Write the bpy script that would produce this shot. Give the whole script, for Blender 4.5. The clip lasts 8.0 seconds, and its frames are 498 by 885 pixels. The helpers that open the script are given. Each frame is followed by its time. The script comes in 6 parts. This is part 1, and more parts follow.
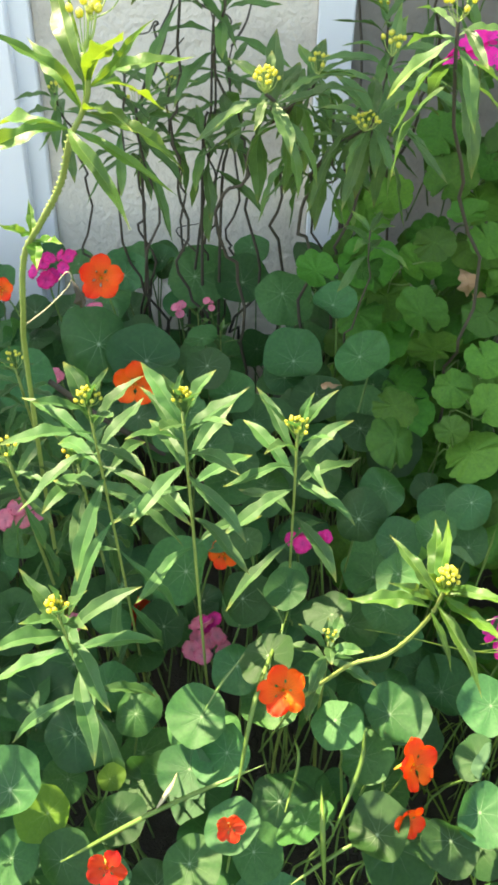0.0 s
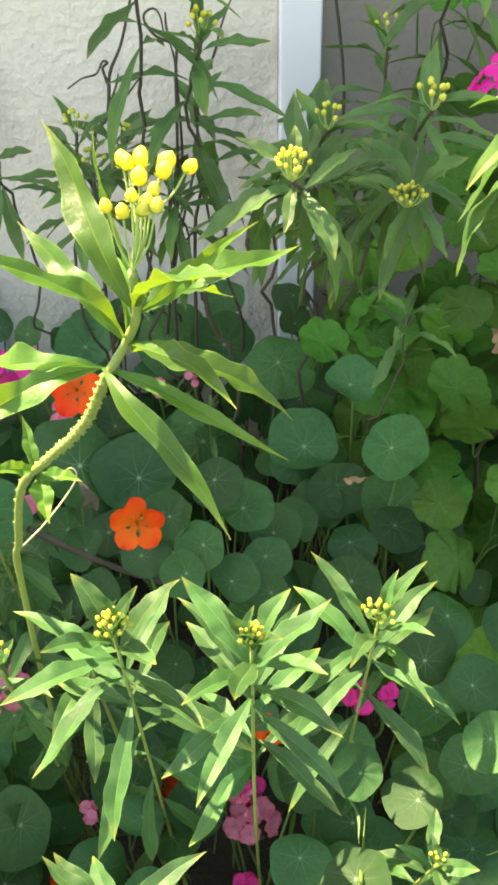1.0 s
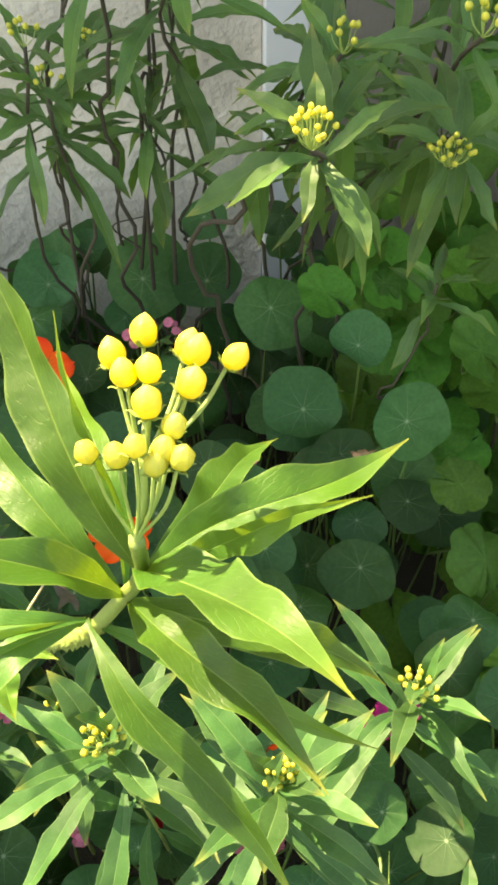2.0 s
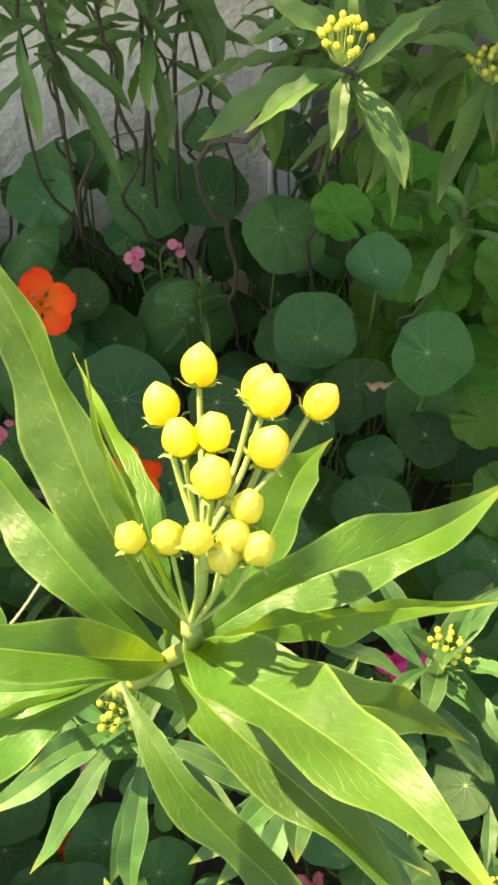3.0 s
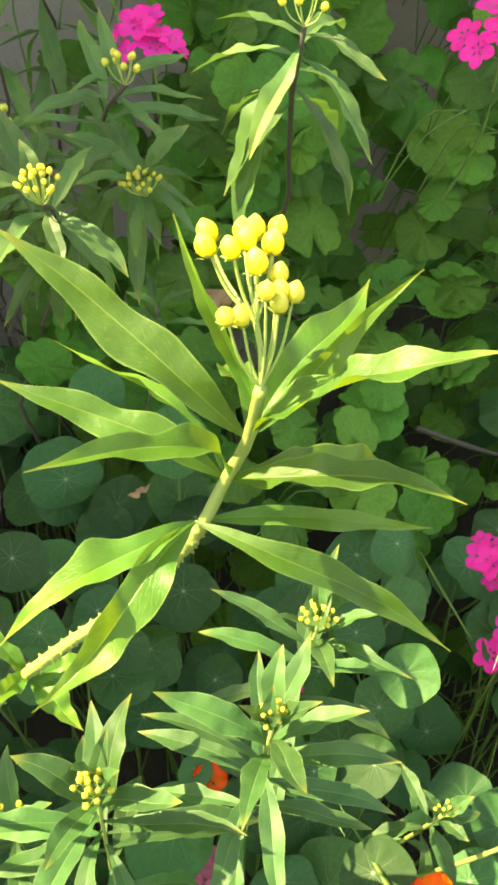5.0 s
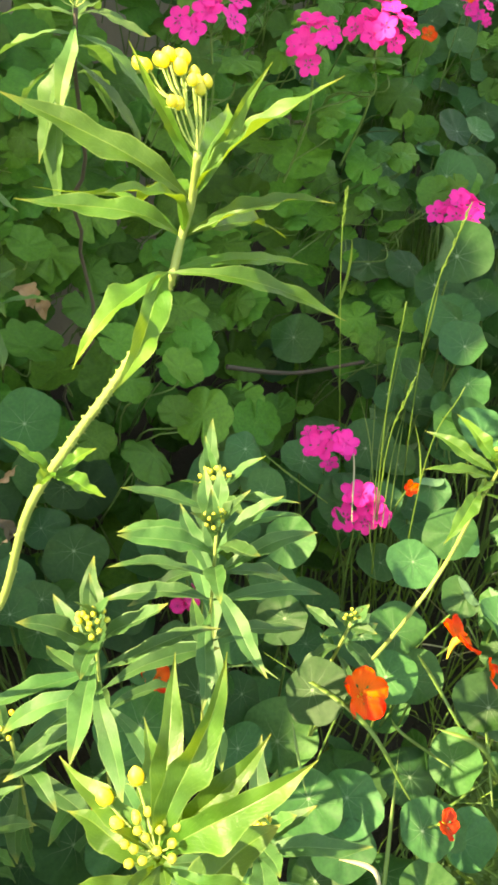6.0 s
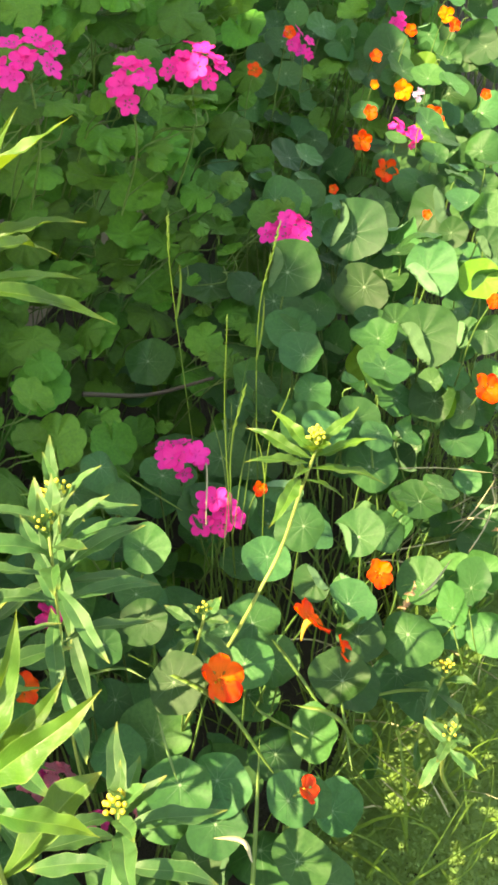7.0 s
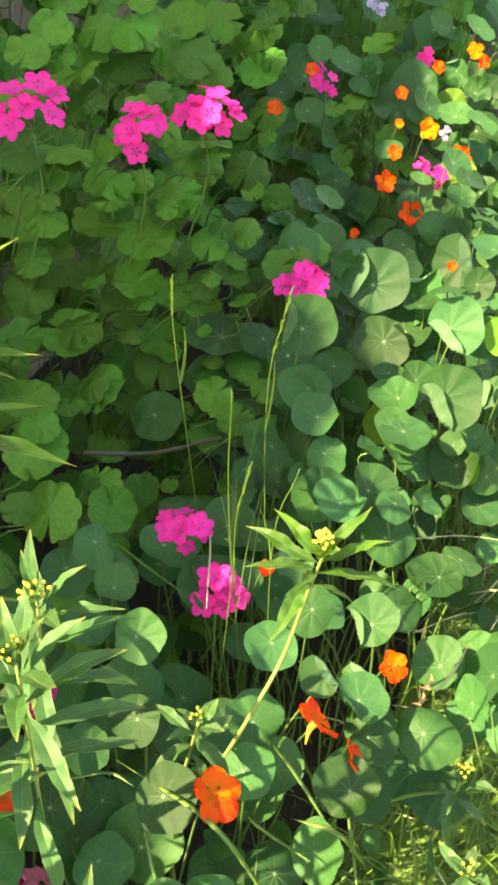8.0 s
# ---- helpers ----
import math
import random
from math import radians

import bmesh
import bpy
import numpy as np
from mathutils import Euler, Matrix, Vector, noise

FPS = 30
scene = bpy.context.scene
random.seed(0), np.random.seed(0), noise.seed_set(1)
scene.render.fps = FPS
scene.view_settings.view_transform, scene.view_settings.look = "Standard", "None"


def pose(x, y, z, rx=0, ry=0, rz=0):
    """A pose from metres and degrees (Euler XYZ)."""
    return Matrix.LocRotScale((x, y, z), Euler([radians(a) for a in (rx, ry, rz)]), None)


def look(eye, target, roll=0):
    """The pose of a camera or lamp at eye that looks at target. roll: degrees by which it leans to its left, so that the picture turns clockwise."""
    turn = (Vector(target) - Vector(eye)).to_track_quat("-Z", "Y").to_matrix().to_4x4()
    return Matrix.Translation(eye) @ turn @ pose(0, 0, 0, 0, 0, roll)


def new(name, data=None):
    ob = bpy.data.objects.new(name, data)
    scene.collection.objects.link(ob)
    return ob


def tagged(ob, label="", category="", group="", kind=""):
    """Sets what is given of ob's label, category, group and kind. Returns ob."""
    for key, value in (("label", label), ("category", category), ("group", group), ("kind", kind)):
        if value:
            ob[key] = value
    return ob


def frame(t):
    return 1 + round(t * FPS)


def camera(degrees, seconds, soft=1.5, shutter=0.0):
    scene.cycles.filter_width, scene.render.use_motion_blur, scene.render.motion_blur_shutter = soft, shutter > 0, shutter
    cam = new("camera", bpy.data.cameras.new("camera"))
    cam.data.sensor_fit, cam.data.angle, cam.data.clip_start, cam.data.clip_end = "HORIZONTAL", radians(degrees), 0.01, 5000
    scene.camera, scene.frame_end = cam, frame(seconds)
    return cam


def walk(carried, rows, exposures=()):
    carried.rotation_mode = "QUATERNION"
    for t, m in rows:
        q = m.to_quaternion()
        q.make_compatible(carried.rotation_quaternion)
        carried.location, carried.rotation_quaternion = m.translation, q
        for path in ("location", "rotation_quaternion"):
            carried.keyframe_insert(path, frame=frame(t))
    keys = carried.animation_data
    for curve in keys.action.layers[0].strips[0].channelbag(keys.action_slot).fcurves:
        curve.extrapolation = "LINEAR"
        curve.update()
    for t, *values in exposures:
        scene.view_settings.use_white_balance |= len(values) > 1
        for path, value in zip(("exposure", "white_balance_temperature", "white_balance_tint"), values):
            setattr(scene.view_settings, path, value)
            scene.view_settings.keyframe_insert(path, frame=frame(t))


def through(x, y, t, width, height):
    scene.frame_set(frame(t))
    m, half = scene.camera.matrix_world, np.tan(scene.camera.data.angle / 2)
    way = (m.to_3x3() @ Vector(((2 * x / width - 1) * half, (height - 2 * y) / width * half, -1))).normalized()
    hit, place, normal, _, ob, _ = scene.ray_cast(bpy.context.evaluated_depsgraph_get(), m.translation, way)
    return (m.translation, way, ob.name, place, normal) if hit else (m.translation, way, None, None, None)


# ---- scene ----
cam = camera(31.1, 8.0, 3.2)
PATH = [
    (0, (0.227, 0.173, 1.455), (0.171, 1.748, 0.223), 1.1),
    (0.5, (0.182, 0.307, 1.452), (0.183, 1.868, 0.202), 0.3),
    (0.8, (0.137, 0.427, 1.464), (0.194, 1.968, 0.19), -0.7),
    (1, (0.114, 0.479, 1.468), (0.204, 2.012, 0.186), -1.3),
    (1.2, (0.092, 0.538, 1.469), (0.228, 2.046, 0.162), -1.7),
    (2.3, (0.103, 0.718, 1.446), (0.233, 1.963, -0.114), -0.4),
    (2.5, (0.101, 0.735, 1.439), (0.221, 1.935, -0.156), -0.6),
    (3, (0.091, 0.739, 1.441), (0.212, 1.906, -0.179), -0.9),
    (3.5, (0.086, 0.722, 1.449), (0.254, 1.919, -0.145), -0.7),
    (4, (0.047, 0.673, 1.454), (0.335, 1.948, -0.06), 0.1),
    (4.2, (0.029, 0.658, 1.453), (0.383, 1.958, -0.026), 0.2),
    (5.3, (-0.066, 0.633, 1.46), (0.948, 1.717, 0.12), -5.1),
    (5.5, (-0.097, 0.607, 1.463), (1.0, 1.616, 0.13), -5.7),
    (6, (-0.237, 0.564, 1.465), (0.966, 1.445, 0.132), -7.3),
    (6.5, (-0.29, 0.491, 1.478), (0.997, 1.259, 0.153), -7.6),
    (7, (-0.271, 0.464, 1.486), (1.078, 1.164, 0.186), -7.1),
    (7.5, (-0.225, 0.479, 1.487), (1.145, 1.178, 0.208), -6.7),
    (8, (-0.152, 0.496, 1.485), (1.203, 1.244, 0.218), -6.8),
]
EXPOSURES = [(0, 2.48, 8900, 8), (1, 2.54, 9700, 9), (2.3, 2.25, 10900, 9), (3.5, 2.18, 11000, 9), (5.5, 2.56, 11500, 5), (6.5, 2.44, 11100, 5), (8, 2.42, 11000, 5)]
walk(cam, [(t, look(eye, target, roll)) for t, eye, target, roll in PATH], EXPOSURES)

# ---- world, sun, exposure ----
SUN_FROM = Vector((-0.46, 0.38, 0.80)).normalized()
sun_up = math.asin(SUN_FROM.z)
world = bpy.data.worlds.new("world")
scene.world = world
world.use_nodes = True
wn = world.node_tree
sky = wn.nodes.new("ShaderNodeTexSky")
sky.sky_type, sky.sun_disc = "NISHITA", False
sky.sun_elevation = sun_up
sky.sun_rotation = math.atan2(SUN_FROM.x, SUN_FROM.y)
wn.links.new(sky.outputs[0], wn.nodes["Background"].inputs[0])
wn.nodes["Background"].inputs[1].default_value = 0.136
sun = new("sun", bpy.data.lights.new("sun", "SUN"))
sun.data.energy, sun.data.angle, sun.data.color = 3.9, radians(0.6), (1.0, 0.94, 0.82)
sun.matrix_world = look(SUN_FROM * 6, (0, 0, 0))


# ---- node helpers and materials ----
class Nodes:
    """A short way to write a material's node tree."""

    def __init__(self, name):
        self.mat = bpy.data.materials.new(name)
        self.mat.use_nodes = True
        self.tree = self.mat.node_tree
        self.tree.nodes.clear()
        self.out = self.tree.nodes.new("ShaderNodeOutputMaterial")

    def put(self, value, socket):
        if isinstance(value, bpy.types.NodeSocket):
            self.tree.links.new(value, socket)
        elif value is not None:
            socket.default_value = value

    def math(self, op, a, b=None, c=None, clamp=False):
        n = self.tree.nodes.new("ShaderNodeMath")
        n.operation, n.use_clamp = op, clamp
        for v, s in zip((a, b, c), n.inputs):
            self.put(v, s)
        return n.outputs[0]

    def noise(self, scale, detail=3.0, rough=0.55, vector=None):
        n = self.tree.nodes.new("ShaderNodeTexNoise")
        n.inputs["Scale"].default_value, n.inputs["Detail"].default_value = scale, detail
        n.inputs["Roughness"].default_value = rough
        self.put(vector, n.inputs["Vector"])
        return n.outputs["Fac"]

    def coords(self, which):
        return self.tree.nodes.new("ShaderNodeTexCoord").outputs[which]

    def split(self, vector):
        n = self.tree.nodes.new("ShaderNodeSeparateXYZ")
        self.put(vector, n.inputs[0])
        return n.outputs

    def ramp(self, fac, stops):
        n = self.tree.nodes.new("ShaderNodeValToRGB")
        el = n.color_ramp.elements
        while len(el) < len(stops):
            el.new(0.5)
        for e, (p, c) in zip(el, stops):
            e.position, e.color = p, (*c, 1)
        self.put(fac, n.inputs[0])
        return n.outputs[0]

    def mix(self, fac, a, b, blend="MIX"):
        n = self.tree.nodes.new("ShaderNodeMix")
        n.data_type, n.blend_type = "RGBA", blend
        self.put(fac, n.inputs[0])
        self.put(a if isinstance(a, bpy.types.NodeSocket) else (*a, 1), n.inputs[6])
        self.put(b if isinstance(b, bpy.types.NodeSocket) else (*b, 1), n.inputs[7])
        return n.outputs[2]

    def hsv(self, colour, hue=0.5, sat=1.0, val=1.0):
        n = self.tree.nodes.new("ShaderNodeHueSaturation")
        self.put(hue, n.inputs["Hue"])
        self.put(sat, n.inputs["Saturation"])
        self.put(val, n.inputs["Value"])
        self.put(colour, n.inputs["Color"])
        return n.outputs[0]

    def bump(self, height, strength, distance=0.001):
        n = self.tree.nodes.new("ShaderNodeBump")
        n.inputs["Strength"].default_value, n.inputs["Distance"].default_value = strength, distance
        self.put(height, n.inputs["Height"])
        return n.outputs[0]

    def chance(self):
        return self.tree.nodes.new("ShaderNodeObjectInfo").outputs["Random"]

    def island(self):
        return self.tree.nodes.new("ShaderNodeNewGeometry").outputs["Random Per Island"]

    def finish(self, colour, rough=0.5, normal=None, through=None, share=0.3, spec=0.5, coat=0.0):
        b = self.tree.nodes.new("ShaderNodeBsdfPrincipled")
        self.put(colour if isinstance(colour, bpy.types.NodeSocket) else (*colour, 1), b.inputs["Base Color"])
        self.put(rough, b.inputs["Roughness"])
        b.inputs["Specular IOR Level"].default_value = spec
        b.inputs["Coat Weight"].default_value = coat
        self.put(normal, b.inputs["Normal"])
        shader = b.outputs[0]
        if through is not None:
            tr = self.tree.nodes.new("ShaderNodeBsdfTranslucent")
            self.put(through if isinstance(through, bpy.types.NodeSocket) else (*through, 1), tr.inputs[0])
            self.put(normal, tr.inputs["Normal"])
            mx = self.tree.nodes.new("ShaderNodeMixShader")
            mx.inputs[0].default_value = share
            self.tree.links.new(shader, mx.inputs[1])
            self.tree.links.new(tr.outputs[0], mx.inputs[2])
            shader = mx.outputs[0]
        self.tree.links.new(shader, self.out.inputs[0])
        return self.mat


def round_leaf_material(name, dark, light, pale, veins, vein_width, vein_mix, thru, rough, share=0.3, band=0.0, per_island=False, spec=0.3, hue=0.478, dot=0.8):
    """A round leaf with veins that run out from its middle, over a grain of two scales."""
    k = Nodes(name)
    u, v, _ = k.split(k.coords("UV"))
    x, y = k.math("SUBTRACT", u, 0.5), k.math("SUBTRACT", v, 0.5)
    r = k.math("MULTIPLY", k.math("SQRT", k.math("ADD", k.math("MULTIPLY", x, x), k.math("MULTIPLY", y, y))), 2.0)
    turn = k.math("MULTIPLY", k.math("ARCTAN2", y, x), veins / (2 * math.pi))
    wob = k.math("MULTIPLY", k.math("SUBTRACT", k.noise(5.0, 2.0, vector=k.coords("UV")), 0.5), 0.35)
    saw = k.math("PINGPONG", k.math("ADD", turn, wob), 0.5)
    side = k.math("MULTIPLY", k.math("MULTIPLY", saw, r), 2 * math.pi / veins)
    line = k.math("SUBTRACT", 1.0, k.math("DIVIDE", side, vein_width), clamp=True)
    line = k.math("MULTIPLY", line, k.math("POWER", k.math("SUBTRACT", 1.0, r, clamp=True), 1.4), clamp=True)
    spot = k.math("SUBTRACT", 1.0, k.math("DIVIDE", r, 0.075), clamp=True)
    mark = k.math("MAXIMUM", k.math("MULTIPLY", line, vein_mix), k.math("MULTIPLY", spot, dot), clamp=True)
    who = k.island() if per_island else k.chance()
    big = k.noise(9.0, 3.0, vector=k.coords("Object"))
    fine = k.noise(60.0, 4.0, vector=k.coords("Object"))
    mottle = k.math("ADD", k.math("MULTIPLY", big, 0.65), k.math("MULTIPLY", fine, 0.35))
    base = k.mix(k.math("MULTIPLY_ADD", mottle, 1.8, -0.4, clamp=True), dark, light)
    base = k.hsv(base, k.math("ADD", hue, k.math("MULTIPLY", k.math("FRACT", k.math("MULTIPLY", who, 7.3)), 0.036)), k.math("ADD", 0.85, k.math("MULTIPLY", fine, 0.25)), k.math("ADD", 0.52, k.math("MULTIPLY", who, 0.85)))
    if band:
        ring = k.math("SUBTRACT", 1.0, k.math("MULTIPLY", k.math("ABSOLUTE", k.math("SUBTRACT", r, 0.55)), 6.0), clamp=True)
        base = k.mix(k.math("MULTIPLY", ring, band), base, (0.03, 0.05, 0.015))
    colour = k.mix(mark, base, pale)
    height = k.math("SUBTRACT", k.math("MULTIPLY", fine, 0.5), line)
    glow = k.mix(0.5, colour, thru)
    return k.finish(colour, k.math("ADD", rough, k.math("MULTIPLY", fine, 0.2)), k.bump(height, 0.35, 0.002), glow, share, spec)


def lance_leaf_material(name, dark, light, rib, thru, rough, share, per_island=False, lit_lime=(0.20, 0.32, 0.05), tips=0.0):
    """A long leaf with a pale rib down its middle and feathered side veins."""
    k = Nodes(name)
    u, v, _ = k.split(k.coords("UV"))
    off = k.math("ABSOLUTE", k.math("SUBTRACT", v, 0.5))
    line = k.math("SUBTRACT", 1.0, k.math("DIVIDE", off, 0.026), clamp=True)
    feather = k.math("SUBTRACT", k.math("MULTIPLY", u, 17.0), k.math("ADD", k.math("MULTIPLY", off, 9.0), k.math("MULTIPLY", k.noise(9.0, 2.0, vector=k.coords("UV")), 2.2)))
    vein = k.math("PINGPONG", feather, 0.5)
    vein = k.math("MULTIPLY", k.math("SUBTRACT", 1.0, k.math("DIVIDE", vein, 0.11), clamp=True), 0.20)
    who = k.island() if per_island else k.chance()
    big = k.noise(45.0, 3.0, vector=k.coords("Object"))
    fine = k.noise(420.0, 3.0, vector=k.coords("Object"))
    mottle = k.math("ADD", k.math("MULTIPLY", big, 0.75), k.math("MULTIPLY", fine, 0.25))
    base = k.mix(k.math("MULTIPLY_ADD", mottle, 2.4, -0.7, clamp=True), dark, light)
    pale = k.noise(22.0, 2.0, vector=k.coords("Object"))
    base = k.hsv(base, k.math("ADD", 0.490, k.math("MULTIPLY", who, 0.026)), k.math("ADD", 0.82, k.math("MULTIPLY", pale, 0.3)), k.math("ADD", 0.72, k.math("MULTIPLY", who, 0.45)))
    tip = k.math("MULTIPLY", k.math("SUBTRACT", u, 0.86, clamp=True), 5.0, clamp=True)
    # lime towards the tip: yellowish leaf ends plus sun shining through, mixed into the colour
    lime = k.math("MULTIPLY", k.math("MULTIPLY", k.math("SUBTRACT", u, 0.25, clamp=True), k.math("SUBTRACT", who, 0.5 - tips, clamp=True)), 2.0, clamp=True)
    base = k.mix(lime, base, lit_lime)
    base = k.mix(k.math("MULTIPLY", tip, k.math("MULTIPLY", big, 1.1)), base, (0.42, 0.36, 0.06))
    rim = k.math("MULTIPLY", k.math("SUBTRACT", off, 0.455, clamp=True), 14.0, clamp=True)
    base = k.mix(k.math("MULTIPLY", rim, 0.5), base, rib)
    mark = k.math("MAXIMUM", line, vein, clamp=True)
    colour = k.mix(k.math("MULTIPLY", mark, 0.38), base, rib)
    quilt = k.noise(150.0, 2.0, vector=k.coords("Object"))
    height = k.math("SUBTRACT", k.math("ADD", k.math("MULTIPLY", fine, 0.3), k.math("ADD", k.math("MULTIPLY", quilt, 0.8), k.math("MULTIPLY", big, 4.0))), mark)
    return k.finish(colour, k.math("ADD", k.math("SUBTRACT", rough, 0.02), k.math("MULTIPLY", quilt, 0.2)), k.bump(height, 0.28, 0.0013), k.mix(0.55, colour, thru), share, 0.38)


def petal_material(name, inner, outer, deep, thru_share=0.35):
    k = Nodes(name)
    u, v, _ = k.split(k.coords("UV"))
    streak = k.noise(40.0, 2.0, vector=k.coords("UV"))
    base = k.mix(k.math("POWER", u, 0.45), inner, outer)
    dark = k.math("MULTIPLY", k.math("SUBTRACT", 0.55, u, clamp=True), k.math("MULTIPLY", k.math("PINGPONG", k.math("MULTIPLY", v, 7.0), 0.5), 3.0), clamp=True)
    base = k.mix(dark, base, deep)
    base = k.hsv(base, k.math("ADD", 0.493, k.math("MULTIPLY", k.chance(), 0.014)), 1.0, k.math("ADD", 0.82, k.math("MULTIPLY", streak, 0.35)))
    return k.finish(base, 0.55, k.bump(streak, 0.25, 0.001), base, thru_share, 0.25)


def plain_material(name, a, b, scale, rough, bump=0.3, thru=None, share=0.25, dist=0.001, coord="Object", third=None):
    k = Nodes(name)
    big = k.noise(scale, 4.0, vector=k.coords(coord))
    fine = k.noise(scale * 9, 3.0, vector=k.coords(coord))
    colour = k.mix(k.math("ADD", k.math("MULTIPLY", big, 0.65), k.math("MULTIPLY", fine, 0.35)), a, b)
    if third:
        stain = k.ramp(k.noise(scale * 0.45, 5.0, vector=k.coords(coord)), ((0.5, (0, 0, 0)), (0.68, (1, 1, 1))))
        colour = k.mix(k.split(stain)[0], colour, third)
    return k.finish(colour, rough, k.bump(k.math("ADD", big, fine), bump, dist), thru, share)


def bud_material(name, foot, body, crown):
    """A waxy bud, greener at its foot and paler at its point, with faint ridges."""
    k = Nodes(name)
    x, y, z = k.split(k.coords("Object"))
    grain = k.noise(7.0, 3.0, vector=k.coords("Object"))
    up = k.math("ADD", z, k.math("MULTIPLY", k.math("SUBTRACT", grain, 0.5), 0.3))
    colour = k.mix(k.math("MULTIPLY", up, 2.2, clamp=True), foot, body)
    colour = k.mix(k.math("MULTIPLY", k.math("SUBTRACT", up, 0.6, clamp=True), 2.0, clamp=True), colour, crown)
    ridge = k.math("PINGPONG", k.math("MULTIPLY", k.math("ARCTAN2", y, x), 5 / (2 * math.pi)), 0.5)
    line = k.math("SUBTRACT", 1.0, k.math("MULTIPLY", ridge, 9.0), clamp=True)
    colour = k.mix(k.math("MULTIPLY", line, 0.3), colour, foot)
    return k.finish(colour, 0.45, k.bump(k.math("SUBTRACT", k.math("MULTIPLY", grain, 0.3), line), 0.12, 0.02), k.mix(0.5, colour, (0.95, 0.80, 0.10)), 0.38, 0.4)


M_NAST = round_leaf_material("nasturtium leaf", (0.015, 0.070, 0.019), (0.052, 0.162, 0.042), (0.42, 0.58, 0.34), 9, 0.011, 0.42, (0.12, 0.42, 0.07), 0.40, share=0.24, spec=0.24, hue=0.488)
M_NASTUNDER = round_leaf_material("nasturtium leaf underside", (0.08, 0.20, 0.09), (0.14, 0.28, 0.14), (0.32, 0.44, 0.24), 9, 0.014, 0.5, (0.20, 0.42, 0.10), 0.55, share=0.2, spec=0.2)
M_NASTYOUNG = round_leaf_material("young nasturtium leaf", (0.070, 0.185, 0.018), (0.135, 0.30, 0.03), (0.46, 0.60, 0.25), 9, 0.011, 0.40, (0.30, 0.55, 0.03), 0.46, spec=0.22)
M_GERA = round_leaf_material("geranium leaf", (0.026, 0.100, 0.011), (0.088, 0.255, 0.024), (0.22, 0.40, 0.09), 7, 0.020, 0.12, (0.15, 0.42, 0.03), 0.50, share=0.22, band=0.08, spec=0.28, hue=0.486, dot=0.2)
M_MILK = lance_leaf_material("milkweed leaf", (0.027, 0.098, 0.013), (0.068, 0.190, 0.027), (0.40, 0.55, 0.16), (0.38, 0.56, 0.03), 0.36, 0.34, lit_lime=(0.17, 0.30, 0.03), tips=0.08)
M_SHOOT = lance_leaf_material("milkweed shoot leaf", (0.025, 0.088, 0.024), (0.058, 0.162, 0.044), (0.32, 0.47, 0.19), (0.15, 0.42, 0.07), 0.46, 0.26, lit_lime=(0.085, 0.20, 0.048))
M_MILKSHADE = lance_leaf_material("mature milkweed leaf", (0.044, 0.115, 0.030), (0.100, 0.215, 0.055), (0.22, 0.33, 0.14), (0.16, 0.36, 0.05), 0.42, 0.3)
M_STEM = plain_material("green stem", (0.24, 0.36, 0.08), (0.40, 0.50, 0.15), 60, 0.5)
M_MAINSTEM = plain_material("milkweed stem", (0.15, 0.24, 0.05), (0.30, 0.36, 0.11), 70, 0.5)
M_STALK = plain_material("leaf stalk", (0.06, 0.135, 0.03), (0.13, 0.23, 0.06), 50, 0.5)
M_WOOD = plain_material("woody stem", (0.030, 0.025, 0.018), (0.095, 0.078, 0.055), 40, 0.8)
M_BUD = bud_material("yellow bud", (0.66, 0.66, 0.10), (0.93, 0.76, 0.09), (0.96, 0.84, 0.22))
M_BUDGREEN = bud_material("green bud", (0.44, 0.54, 0.10), (0.72, 0.70, 0.12), (0.82, 0.77, 0.16))
M_ORANGE = petal_material("orange petal", (0.95, 0.24, 0.012), (0.95, 0.060, 0.008), (0.30, 0.015, 0.01))
M_RED = petal_material("red petal", (0.75, 0.10, 0.02), (0.70, 0.025, 0.015), (0.2, 0.01, 0.01))
M_AMBER = petal_material("amber petal", (0.95, 0.48, 0.03), (0.90, 0.20, 0.012), (0.4, 0.05, 0.01))
M_PINK = petal_material("hot pink petal", (0.96, 0.08, 0.48), (0.96, 0.026, 0.38), (0.75, 0.015, 0.28))
M_ROSE = petal_material("rose petal", (0.92, 0.50, 0.58), (0.86, 0.22, 0.36), (0.5, 0.05, 0.2))
M_MAGENTA = petal_material("magenta petal", (0.88, 0.08, 0.42), (0.80, 0.030, 0.30), (0.2, 0.01, 0.12))
M_LILAC = petal_material("lilac petal", (0.7, 0.62, 0.85), (0.6, 0.45, 0.8), (0.3, 0.2, 0.5))
M_GRASS = plain_material("green grass", (0.085, 0.175, 0.03), (0.18, 0.30, 0.06), 30, 0.5, 0.1, (0.3, 0.45, 0.06), 0.3)
M_STRAW = plain_material("dry straw", (0.32, 0.29, 0.16), (0.50, 0.46, 0.28), 40, 0.6)
M_DRY = plain_material("withered leaf", (0.36, 0.19, 0.10), (0.55, 0.36, 0.22), 30, 0.7, 0.4, (0.4, 0.25, 0.1), 0.25)
M_SOIL = plain_material("soil", (0.018, 0.014, 0.010), (0.055, 0.043, 0.03), 26, 0.95, 0.9, dist=0.01)
M_MOSS = plain_material("ground cover", (0.075, 0.165, 0.035), (0.21, 0.34, 0.09), 90, 0.6, 0.2, (0.3, 0.42, 0.06), 0.3)
M_PLASTER = plain_material("rough plaster", (0.70, 0.63, 0.53), (0.80, 0.73, 0.63), 6, 0.9, 1.0, dist=0.008, third=(0.50, 0.44, 0.37))
# the plaster's hue again, evenly darker, for the east wall
M_DARKPLASTER = plain_material("dark plaster", (0.22, 0.19, 0.165), (0.31, 0.275, 0.24), 6, 0.9, 0.7, dist=0.006)
